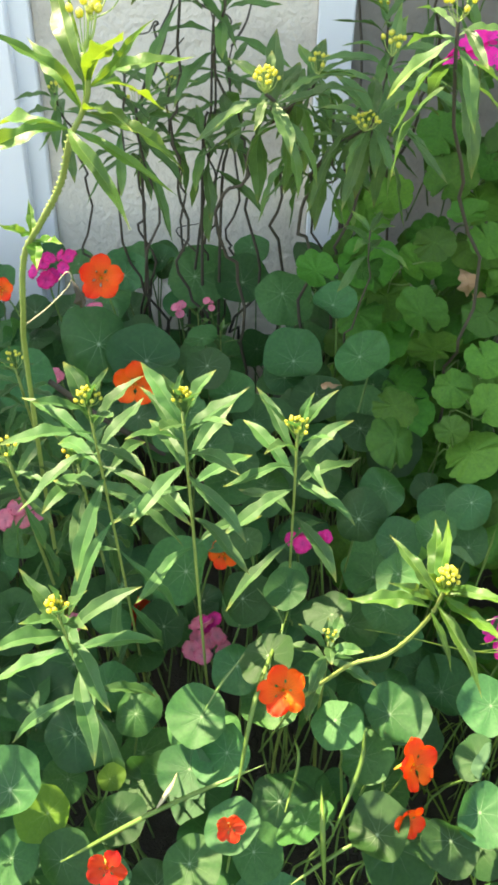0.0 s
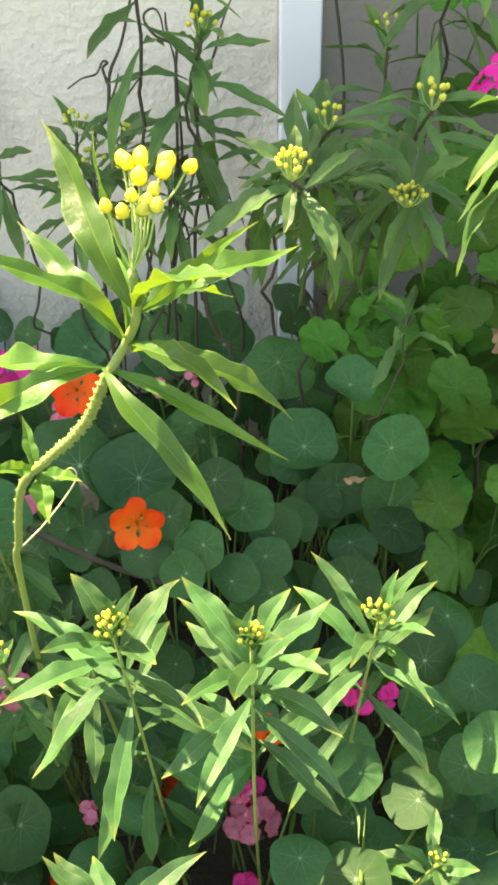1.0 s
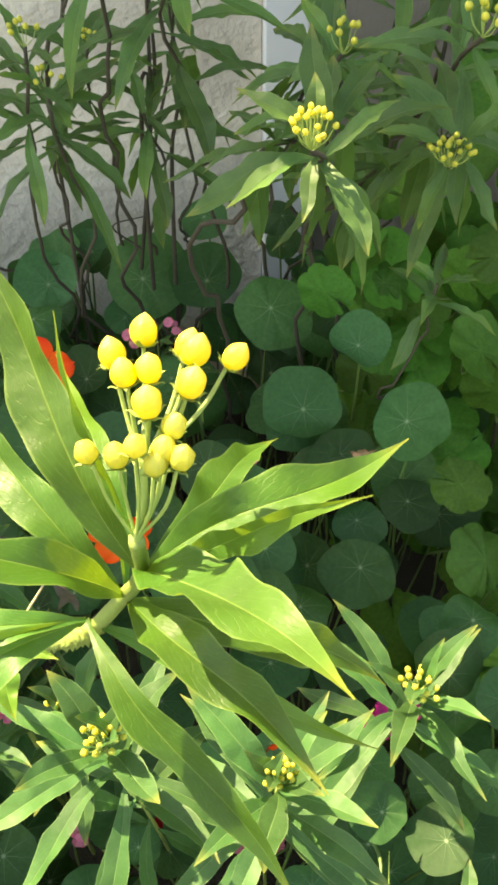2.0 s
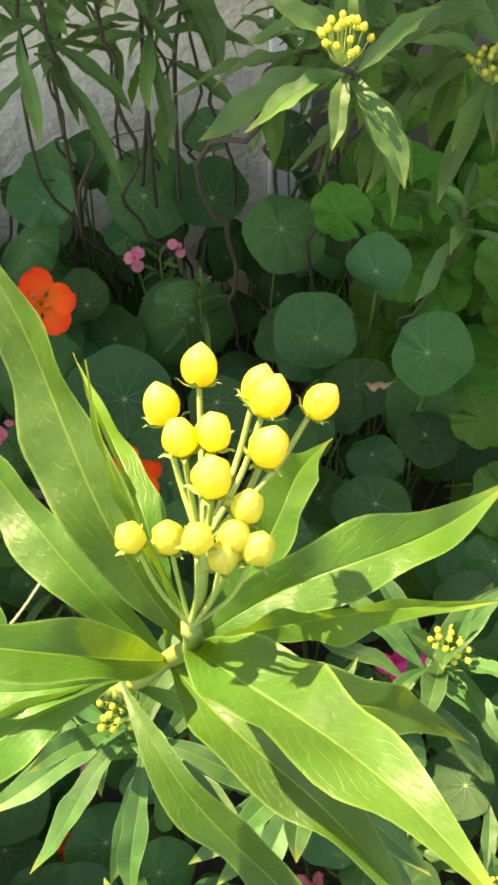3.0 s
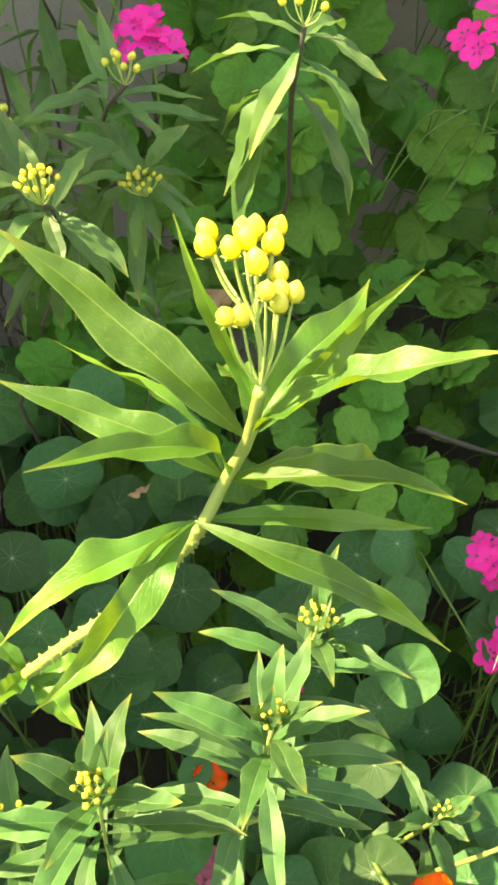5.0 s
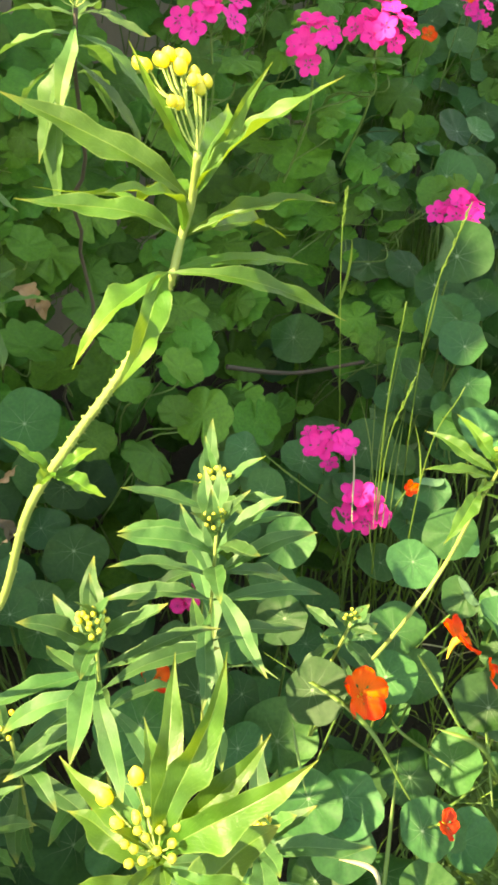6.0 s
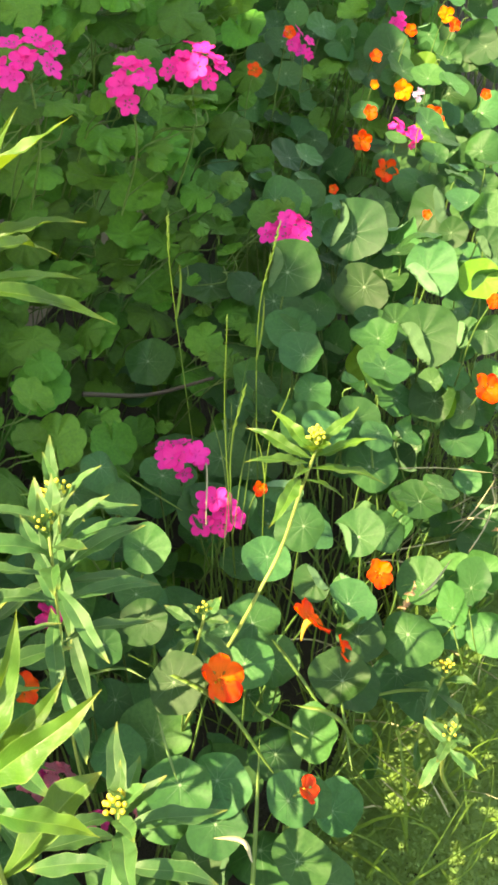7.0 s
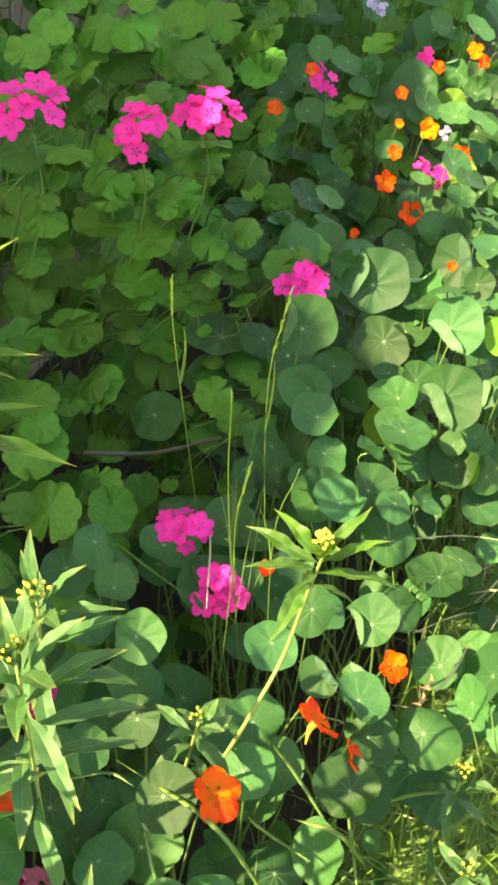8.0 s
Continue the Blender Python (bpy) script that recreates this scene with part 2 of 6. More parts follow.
M_WHITE = plain_material("white paint", (0.80, 0.81, 0.84), (0.87, 0.88, 0.90), 5, 0.45, 0.15)


# ---- mesh helpers ----
def part(name, bm, material, parent, label=""):
    """Links a bmesh as one mesh object under a thing or a part."""
    me = bm
    if isinstance(bm, bmesh.types.BMesh):
        me = bpy.data.meshes.new(name)
        bm.to_mesh(me)
        bm.free()
        me.polygons.foreach_set("use_smooth", [True] * len(me.polygons))
    if material and not me.materials:
        me.materials.append(material)
    ob = new(name, me)
    ob.parent = parent
    return tagged(ob, label)


def thing(name, at, label, category, group=""):
    ob = new(name)
    ob.location, ob.empty_display_size = at, 0.05
    return tagged(ob, label, category, group)


def rnd(a, b):
    return random.uniform(a, b)


def smooth_path(points, steps):
    """A Catmull-Rom run through the points."""
    p = [Vector(q) for q in points]
    p = [p[0] * 2 - p[1]] + p + [p[-1] * 2 - p[-2]]
    out = []
    for i in range(1, len(p) - 2):
        for s in range(steps):
            t = s / steps
            a, b, c, d = p[i - 1], p[i], p[i + 1], p[i + 2]
            out.append(0.5 * (2 * b + (c - a) * t + (2 * a - 5 * b + 4 * c - d) * t * t + (3 * b - a - 3 * c + d) * t ** 3))
    return out + [p[-2]]


def tube(bm, points, r0, r1, sides=6, lumps=0.0):
    """A tapered tube along points, closed at its end."""
    rings, n = [], len(points)
    side = None
    for i, p in enumerate(points):
        d = (points[min(i + 1, n - 1)] - points[max(i - 1, 0)]).normalized()
        if side is None:
            side = d.orthogonal().normalized()
        side = (side - d * side.dot(d)).normalized()
        up = d.cross(side)
        r = r0 + (r1 - r0) * i / (n - 1)
        r *= 1 + lumps * random.random()
        rings.append([bm.verts.new(p + (side * math.cos(a) + up * math.sin(a)) * r) for a in (2 * math.pi * j / sides for j in range(sides))])
    for a, b in zip(rings, rings[1:]):
        for j in range(sides):
            bm.faces.new((a[j], a[(j + 1) % sides], b[(j + 1) % sides], b[j]))
    bm.faces.new(rings[-1])
    return bm


def disc_leaf(outline, dish, ripple, rings=5, segs=36, pleat=0.0, seed=0, curl=0.0, fold=None):
    """A round leaf of radius one about its stalk, dished and rippled, with UVs from above. fold: (place, angle) of a flap turned over towards x."""
    rng = random.Random(seed)
    ph = [rng.uniform(0, 6.28) for _ in range(6)]
    bm = bmesh.new()
    uv = bm.loops.layers.uv.new("UVMap")
    centre = bm.verts.new((0, 0, 0))
    rows = []
    for k in range(1, rings + 1):
        f = k / rings
        row = []
        for j in range(segs):
            a = 2 * math.pi * j / segs
            rad = outline(a, ph) * f
            z = dish * f * f + ripple * f * f * (math.sin(3 * a + ph[0]) + 0.6 * math.sin(5 * a + ph[1]) + 0.4 * math.sin(8 * a + ph[2]))
            z += 0.025 * f * math.cos(9 * a + ph[3]) + pleat * f * (abs(math.sin(3.5 * (a - math.pi))) - 0.5)
            bend = math.exp(-((math.atan2(math.sin(a - ph[5]), math.cos(a - ph[5]))) / 0.75) ** 2)
            z += curl * bend * f ** 3
            rad *= 1 - 0.35 * abs(curl) * bend * f * f
            row.append(bm.verts.new((rad * math.cos(a), rad * math.sin(a), z)))
        rows.append(row)
    for j in range(segs):
        bm.faces.new((centre, rows[0][j], rows[0][(j + 1) % segs]))
    for a, b in zip(rows, rows[1:]):
        for j in range(segs):
            bm.faces.new((a[j], b[j], b[(j + 1) % segs], a[(j + 1) % segs]))
    for f in bm.faces:
        for lo in f.loops:
            lo[uv].uv = (0.5 + 0.5 * lo.vert.co.x, 0.5 + 0.5 * lo.vert.co.y)
    if fold:
        line, angle = fold
        for f in bm.faces:
            f.material_index = int(min(v.co.x - line - 0.1 * math.sin(3 * v.co.y) for v in f.verts) > -0.02)
        for v in bm.verts:
            over = v.co.x - line - 0.1 * math.sin(3 * v.co.y)
            if over > 0:
                turn = angle * min(1, over / 0.12)
                v.co = Vector((v.co.x - over + over * math.cos(turn), v.co.y, v.co.z + over * math.sin(turn) + 0.02))
    return bm


def mesh_of(name, bm, material):
    me = bpy.data.meshes.new(name)
    bm.to_mesh(me)
    bm.free()
    me.polygons.foreach_set("use_smooth", [True] * len(me.polygons))
    me.materials.append(material)
    return me


def nast_outline(a, ph):
    return (1 + 0.17 * math.cos(a + ph[1])) * (0.99 + 0.035 * math.sin(5 * a + ph[4]) + 0.03 * math.sin(2 * a + ph[5]) + 0.022 * abs(math.sin(4.5 * a + ph[0])))


def gera_outline(a, ph):
    """Seven shallow lobes with small scallops, and a cleft at the stalk."""
    cleft = 0.62 * math.exp(-((math.atan2(math.sin(a), math.cos(a))) / 0.10) ** 2)
    return (0.87 + 0.12 * abs(math.sin(3.5 * (a - math.pi))) ** 0.55 + 0.022 * abs(math.sin(14 * a + ph[4])) + 0.03 * math.sin(2 * a + ph[2])) * (1 - cleft)


SHAPES = ((0.10, 0.02, 0.0), (0.16, 0.035, 0.0), (0.05, 0.045, 0.25), (-0.10, 0.03, 0.0), (0.20, 0.06, 0.55), (0.12, 0.075, -0.35), (0.08, 0.05, 0.75), (0.10, 0.06, 1.0), (-0.22, 0.05, -0.4))
NAST = [mesh_of("nasturtium_leaf", disc_leaf(nast_outline, d, w, seed=i, curl=c), M_NAST) for i, (d, w, c) in enumerate(SHAPES)]
NAST_FOLDED = [mesh_of("nasturtium_leaf", disc_leaf(nast_outline, 0.08, 0.04, rings=12, segs=48, seed=70 + i, fold=f), M_NAST) for i, f in enumerate(((0.55, 2.3), (0.38, 2.6), (0.62, 1.9)))]
for folded in NAST_FOLDED:
    folded.materials.append(M_NASTUNDER)
NAST_YOUNG = [mesh_of("nasturtium_leaf", disc_leaf(nast_outline, d, w, seed=50 + i, curl=c), M_NASTYOUNG) for i, (d, w, c) in enumerate(SHAPES[:3])]
GERA = [mesh_of("geranium_leaf", disc_leaf(gera_outline, d, w, segs=70, pleat=0.035, seed=20 + i), M_GERA) for i, (d, w) in enumerate(((0.16, 0.05), (-0.12, 0.07), (-0.24, 0.05), (0.24, 0.05), (-0.16, 0.09), (-0.36, 0.05)))]


def facing(n, spin):
    """The turn that takes z to the direction n, spun about it."""
    return Vector(n).to_track_quat("Z", "Y").to_matrix().to_4x4() @ Matrix.Rotation(spin, 4, "Z")


def leaf_on_stalk(plant, me, name, at, radius, n, root=None, thick=0.0016, spin=None):
    """A round leaf under a plant with its stalk running down to the root."""
    at, base = Vector(at), plant.location
    leaf = part(name, me, None, plant)
    leaf.matrix_basis = Matrix.Translation(at - base) @ facing(n, rnd(0, 6.28) if spin is None else spin) @ Matrix.Diagonal((radius, radius * rnd(0.9, 1.0), radius, 1))
    if root is None:
        return leaf
    nn, root = Vector(n).normalized(), Vector(root)
    mid = at.lerp(root, 0.5) + Vector((rnd(-0.03, 0.03), rnd(-0.03, 0.03), 0.03))
    bm = tube(bmesh.new(), smooth_path([q - base for q in (at - nn * 0.001, at - nn * min(0.05, radius) + Vector((0, 0, -0.012)), mid, root)], 4), thick, thick * 1.25, 5)
    part("stalk", bm, M_STALK, plant)
    return leaf


def lance(base, tip, width, arch=0.15, n=(0, 0, 1), fold=0.25, wave=0.0, seed=0, twist=0.0, segs=22, belly=0.44, point=1.15):
    """A long pointed leaf from base to tip: arched, creased along its rib and waved at its edges; widest at belly."""
    rng = random.Random(seed)
    base, tip, n = Vector(base), Vector(tip), Vector(n).normalized()
    length = (tip - base).length
    axis = (tip - base).normalized()
    up = (n - axis * n.dot(axis)).normalized()
    bm = bmesh.new()
    uv = bm.loops.layers.uv.new("UVMap")
    rows = []
    p1, p2 = rng.uniform(0, 6.28), rng.uniform(0, 6.28)
    for i in range(segs + 1):
        s = i / segs
        mid = base + axis * length * s + up * length * arch * 4 * s * (1 - s) * (0.6 + 0.8 * (1 - s))
        mid += (up * 0.022 * math.cos(p1) + axis.cross(up) * 0.025 * math.sin(p1)) * length * math.sin(2 * math.pi * s)
        w = width * (math.sin(0.5 * math.pi * s / belly) ** 0.95 if s < belly else max(0.0, math.cos(0.5 * math.pi * (s - belly) / (1 - belly))) ** point)
        w = max(w, width * 0.12 if s < 0.1 else 0.0002)
        nu = (Matrix.Rotation(twist * s, 3, axis) @ up)
        side = axis.cross(nu).normalized()
        row = []
        lw, rw = (1 + wave * (0.55 * math.sin(17 * s + p1 + k) + 0.45 * math.sin(8 * s + p2 + 2 * k)) * math.sin(math.pi * s) for k in (0, 2.1))
        for j in range(-2, 3):
            f = j / 2 * (lw if j < 0 else rw)
            lift = abs(f) * fold * w + wave * w * abs(f) * (math.sin(15 * s + p2 + (1.3 if j > 0 else 0)) + 0.6 * math.sin(31 * s + p1 + j))
            row.append((bm.verts.new(mid + side * f * w + nu * lift), s, 0.5 + 0.25 * j))
        rows.append(row)
    for a, b in zip(rows, rows[1:]):
        for j in range(4):
            q = (a[j], a[j + 1], b[j + 1], b[j])
            f = bm.faces.new([k[0] for k in q])
            for lo, k in zip(f.loops, q):
                lo[uv].uv = (k[1], k[2])
        bm.edges.get((a[2][0], b[2][0])).smooth = False
    return bm


def bud_mesh(name, material, slim):
    """A plump pointed bud with five soft ridges."""
    bm = bmesh.new()
    rows = []
    for z, wide in ((0.03, 0.42), (0.12, 0.72), (0.26, 0.92), (0.44, 1.0), (0.62, 0.96), (0.78, 0.80), (0.91, 0.54), (1.02, 0.24)):
        edge = 0.04 + 0.06 * z
        rows.append([bm.verts.new((0.5 * slim * wide * (1 + edge * math.cos(5 * a)) * math.cos(a), 0.5 * slim * wide * (1 + edge * math.cos(5 * a)) * math.sin(a), z)) for a in (2 * math.pi * j / 15 for j in range(15))])
    low, top = bm.verts.new((0, 0, 0.0)), bm.verts.new((0, 0, 1.08))
    for j in range(15):
        k = (j + 1) % 15
        bm.faces.new((low, rows[0][k], rows[0][j]))
        bm.faces.new((top, rows[-1][j], rows[-1][k]))
        for a, b in zip(rows, rows[1:]):
            bm.faces.new((a[j], a[k], b[k], b[j]))
    return mesh_of(name, bm, material)


BUD_YELLOW, BUD_GREEN = bud_mesh("bud", M_BUD, 0.87), bud_mesh("bud", M_BUDGREEN, 0.90)


def umbel(plant, node, ends, size, me=None):
    """A bud cluster: one mesh of flower stalks from the node, and each bud with its sepals."""
    base = plant.location
    node = Vector(node)
    bm = bmesh.new()
    for e in ends:
        e = Vector(e)
        sag = (e - node).length
        out = (e - node)
        out.z = 0
        mid = node.lerp(e, 0.5) + out * 0.16 - Vector((0, 0, 0.05 * sag))
        tube(bm, smooth_path([node - base, mid - base, e - base], 5), size * 0.082, size * 0.075, 6)
    cluster = part("umbel", bm, M_STEM, plant, "pale green stalks carrying closed yellow buds")
    for e in ends:
        e = Vector(e)
        d = ((e - node).normalized() + Vector((rnd(-0.15, 0.15), rnd(-0.15, 0.15), 0.35))).normalized()
        low = len(ends) > 14 and (e - node).length < 0.033
        k = size * rnd(0.92, 1.08) * (0.8 if low else 1.0)
        bud = part("bud", me or (BUD_GREEN if low else BUD_YELLOW), None, cluster)
        bud.matrix_basis = Matrix.Translation(e - base) @ facing(d, rnd(0, 6)) @ Matrix.Scale(k, 4)
        if size > 0.0058:
            sb = bmesh.new()
            for j in range(5):
                a = 2 * math.pi * j / 5
                sx, sy = math.cos(a), math.sin(a)
                v = [sb.verts.new((r * sx - o * sy, r * sy + o * sx, z)) for r, o, z in ((0.10, 0.13, -0.02), (0.10, -0.13, -0.02), (0.36, 0.11, 0.05), (0.36, -0.11, 0.05), (0.52, 0.05, 0.18), (0.52, -0.05, 0.18), (0.66, 0.0, 0.16))]
                for q in ((0, 2, 3, 1), (2, 4, 5, 3), (4, 6, 5)):
                    sb.faces.new([v[k] for k in q])
            sep = part("calyx", sb, M_STEM, cluster)
            sep.matrix_basis = bud.matrix_basis
    return cluster


def dome(node, n, size, spread, rng, axis=(0, 0, 1)):
    """Bud places on a loose dome above a node."""
    out = []
    ax = Vector(axis).normalized()
    q = ax.to_track_quat("Z", "Y")
    for i in range(n):
        a, k = 2.4 * i + rng.uniform(-0.3, 0.3), math.sqrt((i + 0.5) / n)
        v = Vector((spread * k * math.cos(a), spread * k * math.sin(a), size * (1.05 - 0.5 * k * k) * rng.uniform(0.85, 1.1)))
        out.append(Vector(node) + q @ v)
    return out


def milkweed(stem, label, tip_leaves, seed, leaf=0.085, width=0.0095, buds=10, bud=0.0062, spread=0.016, rise=0.024, pairs=8, low=2, gap=0.009, mat=None, thick=0.0026, woody=False, group="milkweed plants", droop=0.0, bud_me=None, axis=(0, 0, 1), step=0.34, knobs=0):
    """A milkweed stem with leaf pairs below a bud cluster. tip_leaves: leaves of known tips as (base, tip, width, arch, normal)."""
    rng = random.Random(seed)
    pts = [Vector(p) for p in stem]
    plant = thing("milkweed_plant", pts[0], label, "milkweed", group)
    base = plant.location
    run = smooth_path(pts, 12 if woody else 8)
    if woody:
        run = [p + min(1, i / 6, (len(run) - 1 - i) / 6) * (0.06 * noise.noise_vector(p * 6.0 + Vector((seed, 0, 0))) + 0.02 * noise.noise_vector(p * 21.0)) for i, p in enumerate(run)]
    sb = tube(bmesh.new(), [p - base for p in run], thick * 1.15, thick * 0.75, 7, 0.10)
    for i in range(knobs):
        # small raised scars all round the upper stem
        k = len(run) - 2 - min(24, len(run) // 4) - (i * 0.37) % min(44, len(run) // 2)
        p = run[int(k)].lerp(run[int(k) + 1], k % 1) - base
        d = (run[int(k) + 1] - run[int(k)]).normalized()
        o = Matrix.Rotation(2.4 * i, 3, d) @ d.orthogonal().normalized()
        w, h = d.cross(o) * thick * 0.62, d * thick * 0.5
        foot = p + o * thick * 0.72
        tip = sb.verts.new(foot + o * thick * rng.uniform(0.5, 1.0) + h * 0.3)
        ring = [sb.verts.new(foot + q) for q in (w, h, -w, -h)]
        for a, b in zip(ring, ring[1:] + ring[:1]):
            sb.faces.new((a, b, tip))
    part("stem", sb, M_WOOD if woody else M_MAINSTEM, plant)
    mat = mat or M_SHOOT
    top = pts[-1]
    if buds:
        umbel(plant, top, dome(top, buds, rise, spread, rng, axis), bud, bud_me)
    for i, (b, t, w, arch, n) in enumerate(tip_leaves):
        part("leaf", lance(Vector(b) - base, Vector(t) - base, w, arch, n, 0.42, 0.27, seed * 31 + i, rng.uniform(-0.35, 0.35), 30, 0.42, 1.25), mat, plant)
    # leaf pairs, each turned a quarter from the last
    back = 0.0
    length = sum((a - b).length for a, b in zip(run, run[1:]))
    turn = rng.uniform(0, 3)
    for i in range(pairs + low):
        back = 0.008 + gap * i * (1 + 0.12 * i) + 0.034 * max(0, i - pairs + 1)
        if back > length * 0.9:
            break
        left, k = back, len(run) - 1
        while left > (run[k] - run[k - 1]).length and k > 1:
            left -= (run[k] - run[k - 1]).length
            k -= 1
        at = run[k].lerp(run[k - 1], left / max(1e-6, (run[k] - run[k - 1]).length))
        d = (run[k] - run[k - 1]).normalized()
        sx = d.orthogonal().normalized()
        sy = d.cross(sx)
        turn += math.pi / 2 + rng.uniform(-0.3, 0.3)
        for s in (0, math.pi):
            a = turn + s + rng.uniform(-0.25, 0.25)
            out = sx * math.cos(a) + sy * math.sin(a)
            el = 1.2 - step * i + rng.uniform(-0.2, 0.2) - droop
            ln = leaf * (0.62 + 0.15 * min(i, 3)) * rng.uniform(0.85, 1.12)
            el = max(el, -0.95 + rng.uniform(-0.2, 0.2))
            way = (out * math.cos(el) + d * math.sin(el)).normalized()
            tip = at + way * ln + Vector((0, 0, -ln * (0.06 + 0.03 * min(i, 4))))
            nn = (Vector((0, 0, 1)) - way * way.z + d * 0.3)
            part("leaf", lance(at - base, tip - base, width * rng.uniform(0.9, 1.25) * (0.8 + 0.1 * min(i, 3)), rng.uniform(0.05, 0.14), nn, 0.36, 0.16, seed * 77 + i * 2 + int(s), rng.uniform(-0.5, 0.5), 22, rng.uniform(0.48, 0.62), rng.uniform(0.85, 1.05)), mat, plant)
    return plant


def withered_leaf(base, tip, half):
    """A dead curled leaf caught among the live ones."""
    bm = lance(base, tip, half, 0.35, (0.2, -0.7, 0.6), 0.5, 0.35, len(bpy.data.objects), 1.2)
    return tagged(new("withered_leaf", mesh_of("withered_leaf", bm, M_DRY)), "withered pinkish-brown leaf caught among green ones", "dead leaf", "withered leaves")


def dry_stem(points, twigs=()):
    """A bare grey twig with a crooked run and a hooked end."""
    p = [Vector(q) for q in points]
    plant = thing("dry_stem", p[0], "bare crooked grey-brown milkweed stem", "dry stem", "dry stems by the wall")
    end = p[-1]
    if not twigs:
        p += [end + Vector((0.012, 0.0, 0.02)), end + Vector((0.03, -0.01, 0.012)), end + Vector((0.024, -0.01, -0.006))]
    part("stem", tube(bmesh.new(), smooth_path([q - plant.location for q in p], 5), 0.0034, 0.0012, 6, 0.15), M_WOOD, plant)
    for t in twigs:
        part("twig", tube(bmesh.new(), smooth_path([Vector(q) - plant.location for q in t], 5), 0.0022, 0.0010, 5, 0.2), M_WOOD, plant)
    if twigs:
        return
    side = p[3]
    part("twig", tube(bmesh.new(), smooth_path([q - plant.location for q in (side, side + Vector((rnd(-0.05, 0.05), -0.01, 0.05)), side + Vector((rnd(-0.08, 0.08), -0.02, 0.07)))], 4), 0.0018, 0.0008, 5), M_WOOD, plant)


def fallen_twig(points, label="bare grey-brown woody branch inside the geranium bush"):
    """A bare woody branch lying through the bush."""
    bm = tube(bmesh.new(), smooth_path(points, 7), 0.0042, 0.0028, 7, 0.25)
    return tagged(new("twig", mesh_of("twig", bm, M_WOOD)), label, "twig")


# ---- setting ----
def box(bm, lo, hi):
    lo, hi = Vector(lo), Vector(hi)
    v = [bm.verts.new((x, y, z)) for x in (lo.x, hi.x) for y in (lo.y, hi.y) for z in (lo.z, hi.z)]
    for q in ((0, 1, 3, 2), (4, 6, 7, 5), (0, 4, 5, 1), (2, 3, 7, 6), (0, 2, 6, 4), (1, 5, 7, 3)):
        bm.faces.new([v[k] for k in q])
    return bm


def flat(name, bm, mat, label, category):
    me = bpy.data.meshes.new(name)
    bmesh.ops.bevel(bm, geom=bm.edges[:], offset=0.003, segments=1, affect="EDGES")
    bmesh.ops.recalc_face_normals(bm, faces=bm.faces[:])
    bm.to_mesh(me)
    bm.free()
    me.materials.append(mat)
    return tagged(new(name, me), label, category, kind="structure")


WALL_Y, WALL_TOP, LOW_TOP = 2.15, 3.08, 2.72
flat("wall_north", box(bmesh.new(), (-0.31, WALL_Y, -0.05), (0.281, WALL_Y + 0.25, WALL_TOP)), M_PLASTER, "pale grey rough plastered garden wall with stains", "wall")
flat("wall_east", box(bmesh.new(), (0.355, WALL_Y + 0.01, -0.05), (6.0, WALL_Y + 0.25, LOW_TOP)), M_DARKPLASTER, "brownish grey plastered wall behind the plants", "wall")
flat("wall_west", box(bmesh.new(), (-6.0, WALL_Y + 0.01, -0.05), (-0.62, WALL_Y + 0.25, WALL_TOP)), M_PLASTER, "pale grey plastered wall beside a white frame", "wall")
flat("trim", box(bmesh.new(), (0.281, WALL_Y - 0.025, -0.05), (0.355, WALL_Y + 0.22, WALL_TOP)), M_WHITE, "white painted upright board on the wall", "trim")
flat("trim", box(bmesh.new(), (-0.62, WALL_Y - 0.02, -0.05), (-0.31, WALL_Y + 0.22, WALL_TOP)), M_WHITE, "white painted door frame with stepped edge", "trim")
flat("trim", box(bmesh.new(), (-0.50, WALL_Y - 0.05, 0.20), (-0.352, WALL_Y - 0.0205, WALL_TOP)), M_WHITE, "raised white strip on the door frame", "trim")

gb = bmesh.new()
bmesh.ops.create_grid(gb, x_segments=120, y_segments=120, size=3.0)
for v in gb.verts:
    v.co += Vector((0.6, 0.8, 0))
    v.co.z = 0.02 * noise.noise(v.co * 2.0) + 0.010 * noise.noise(v.co * 9.0) - 0.02
for v in gb.verts:
    if max(abs(v.co.x - 0.6), abs(v.co.y - 0.8)) > 2.9:
        v.co = Vector(((v.co.x - 0.6) * 60 + 0.6, (v.co.y - 0.8) * 60 + 0.8, -0.03))
tagged(new("ground", mesh_of("ground", gb, M_SOIL)), "dark damp garden soil under the plants", "soil", kind="structure")

# ---- round-leaved plants ----
front = thing("nasturtium_plant", (0.15, 0.95, 0), "sprawling nasturtium with round blue-green leaves and orange flowers", "nasturtium", "nasturtiums")
back = thing("nasturtium_plant", (0.2, 1.45, 0), "shaded nasturtium with round dark leaves by the wall", "nasturtium", "nasturtiums")
right = thing("nasturtium_plant", (0.85, 0.95, 0), "sunlit nasturtium with big veined leaves and orange flowers", "nasturtium", "nasturtiums")
far = thing("nasturtium_plant", (2.0, 1.2, 0), "far nasturtium thick with orange flowers", "nasturtium", "nasturtiums")
bush = thing("geranium_bush", (1.0, 1.55, 0), "dense geranium bush with scalloped leaves and hot pink flowers", "geranium")
rear_bush = thing("geranium_bush", (1.4, 1.8, 0), "old geranium bush leaning on the wall, all leaves", "geranium")
low_bush = thing("geranium_bush", (0.55, 1.5, 0), "geranium with scalloped green leaves beside the milkweed", "geranium")


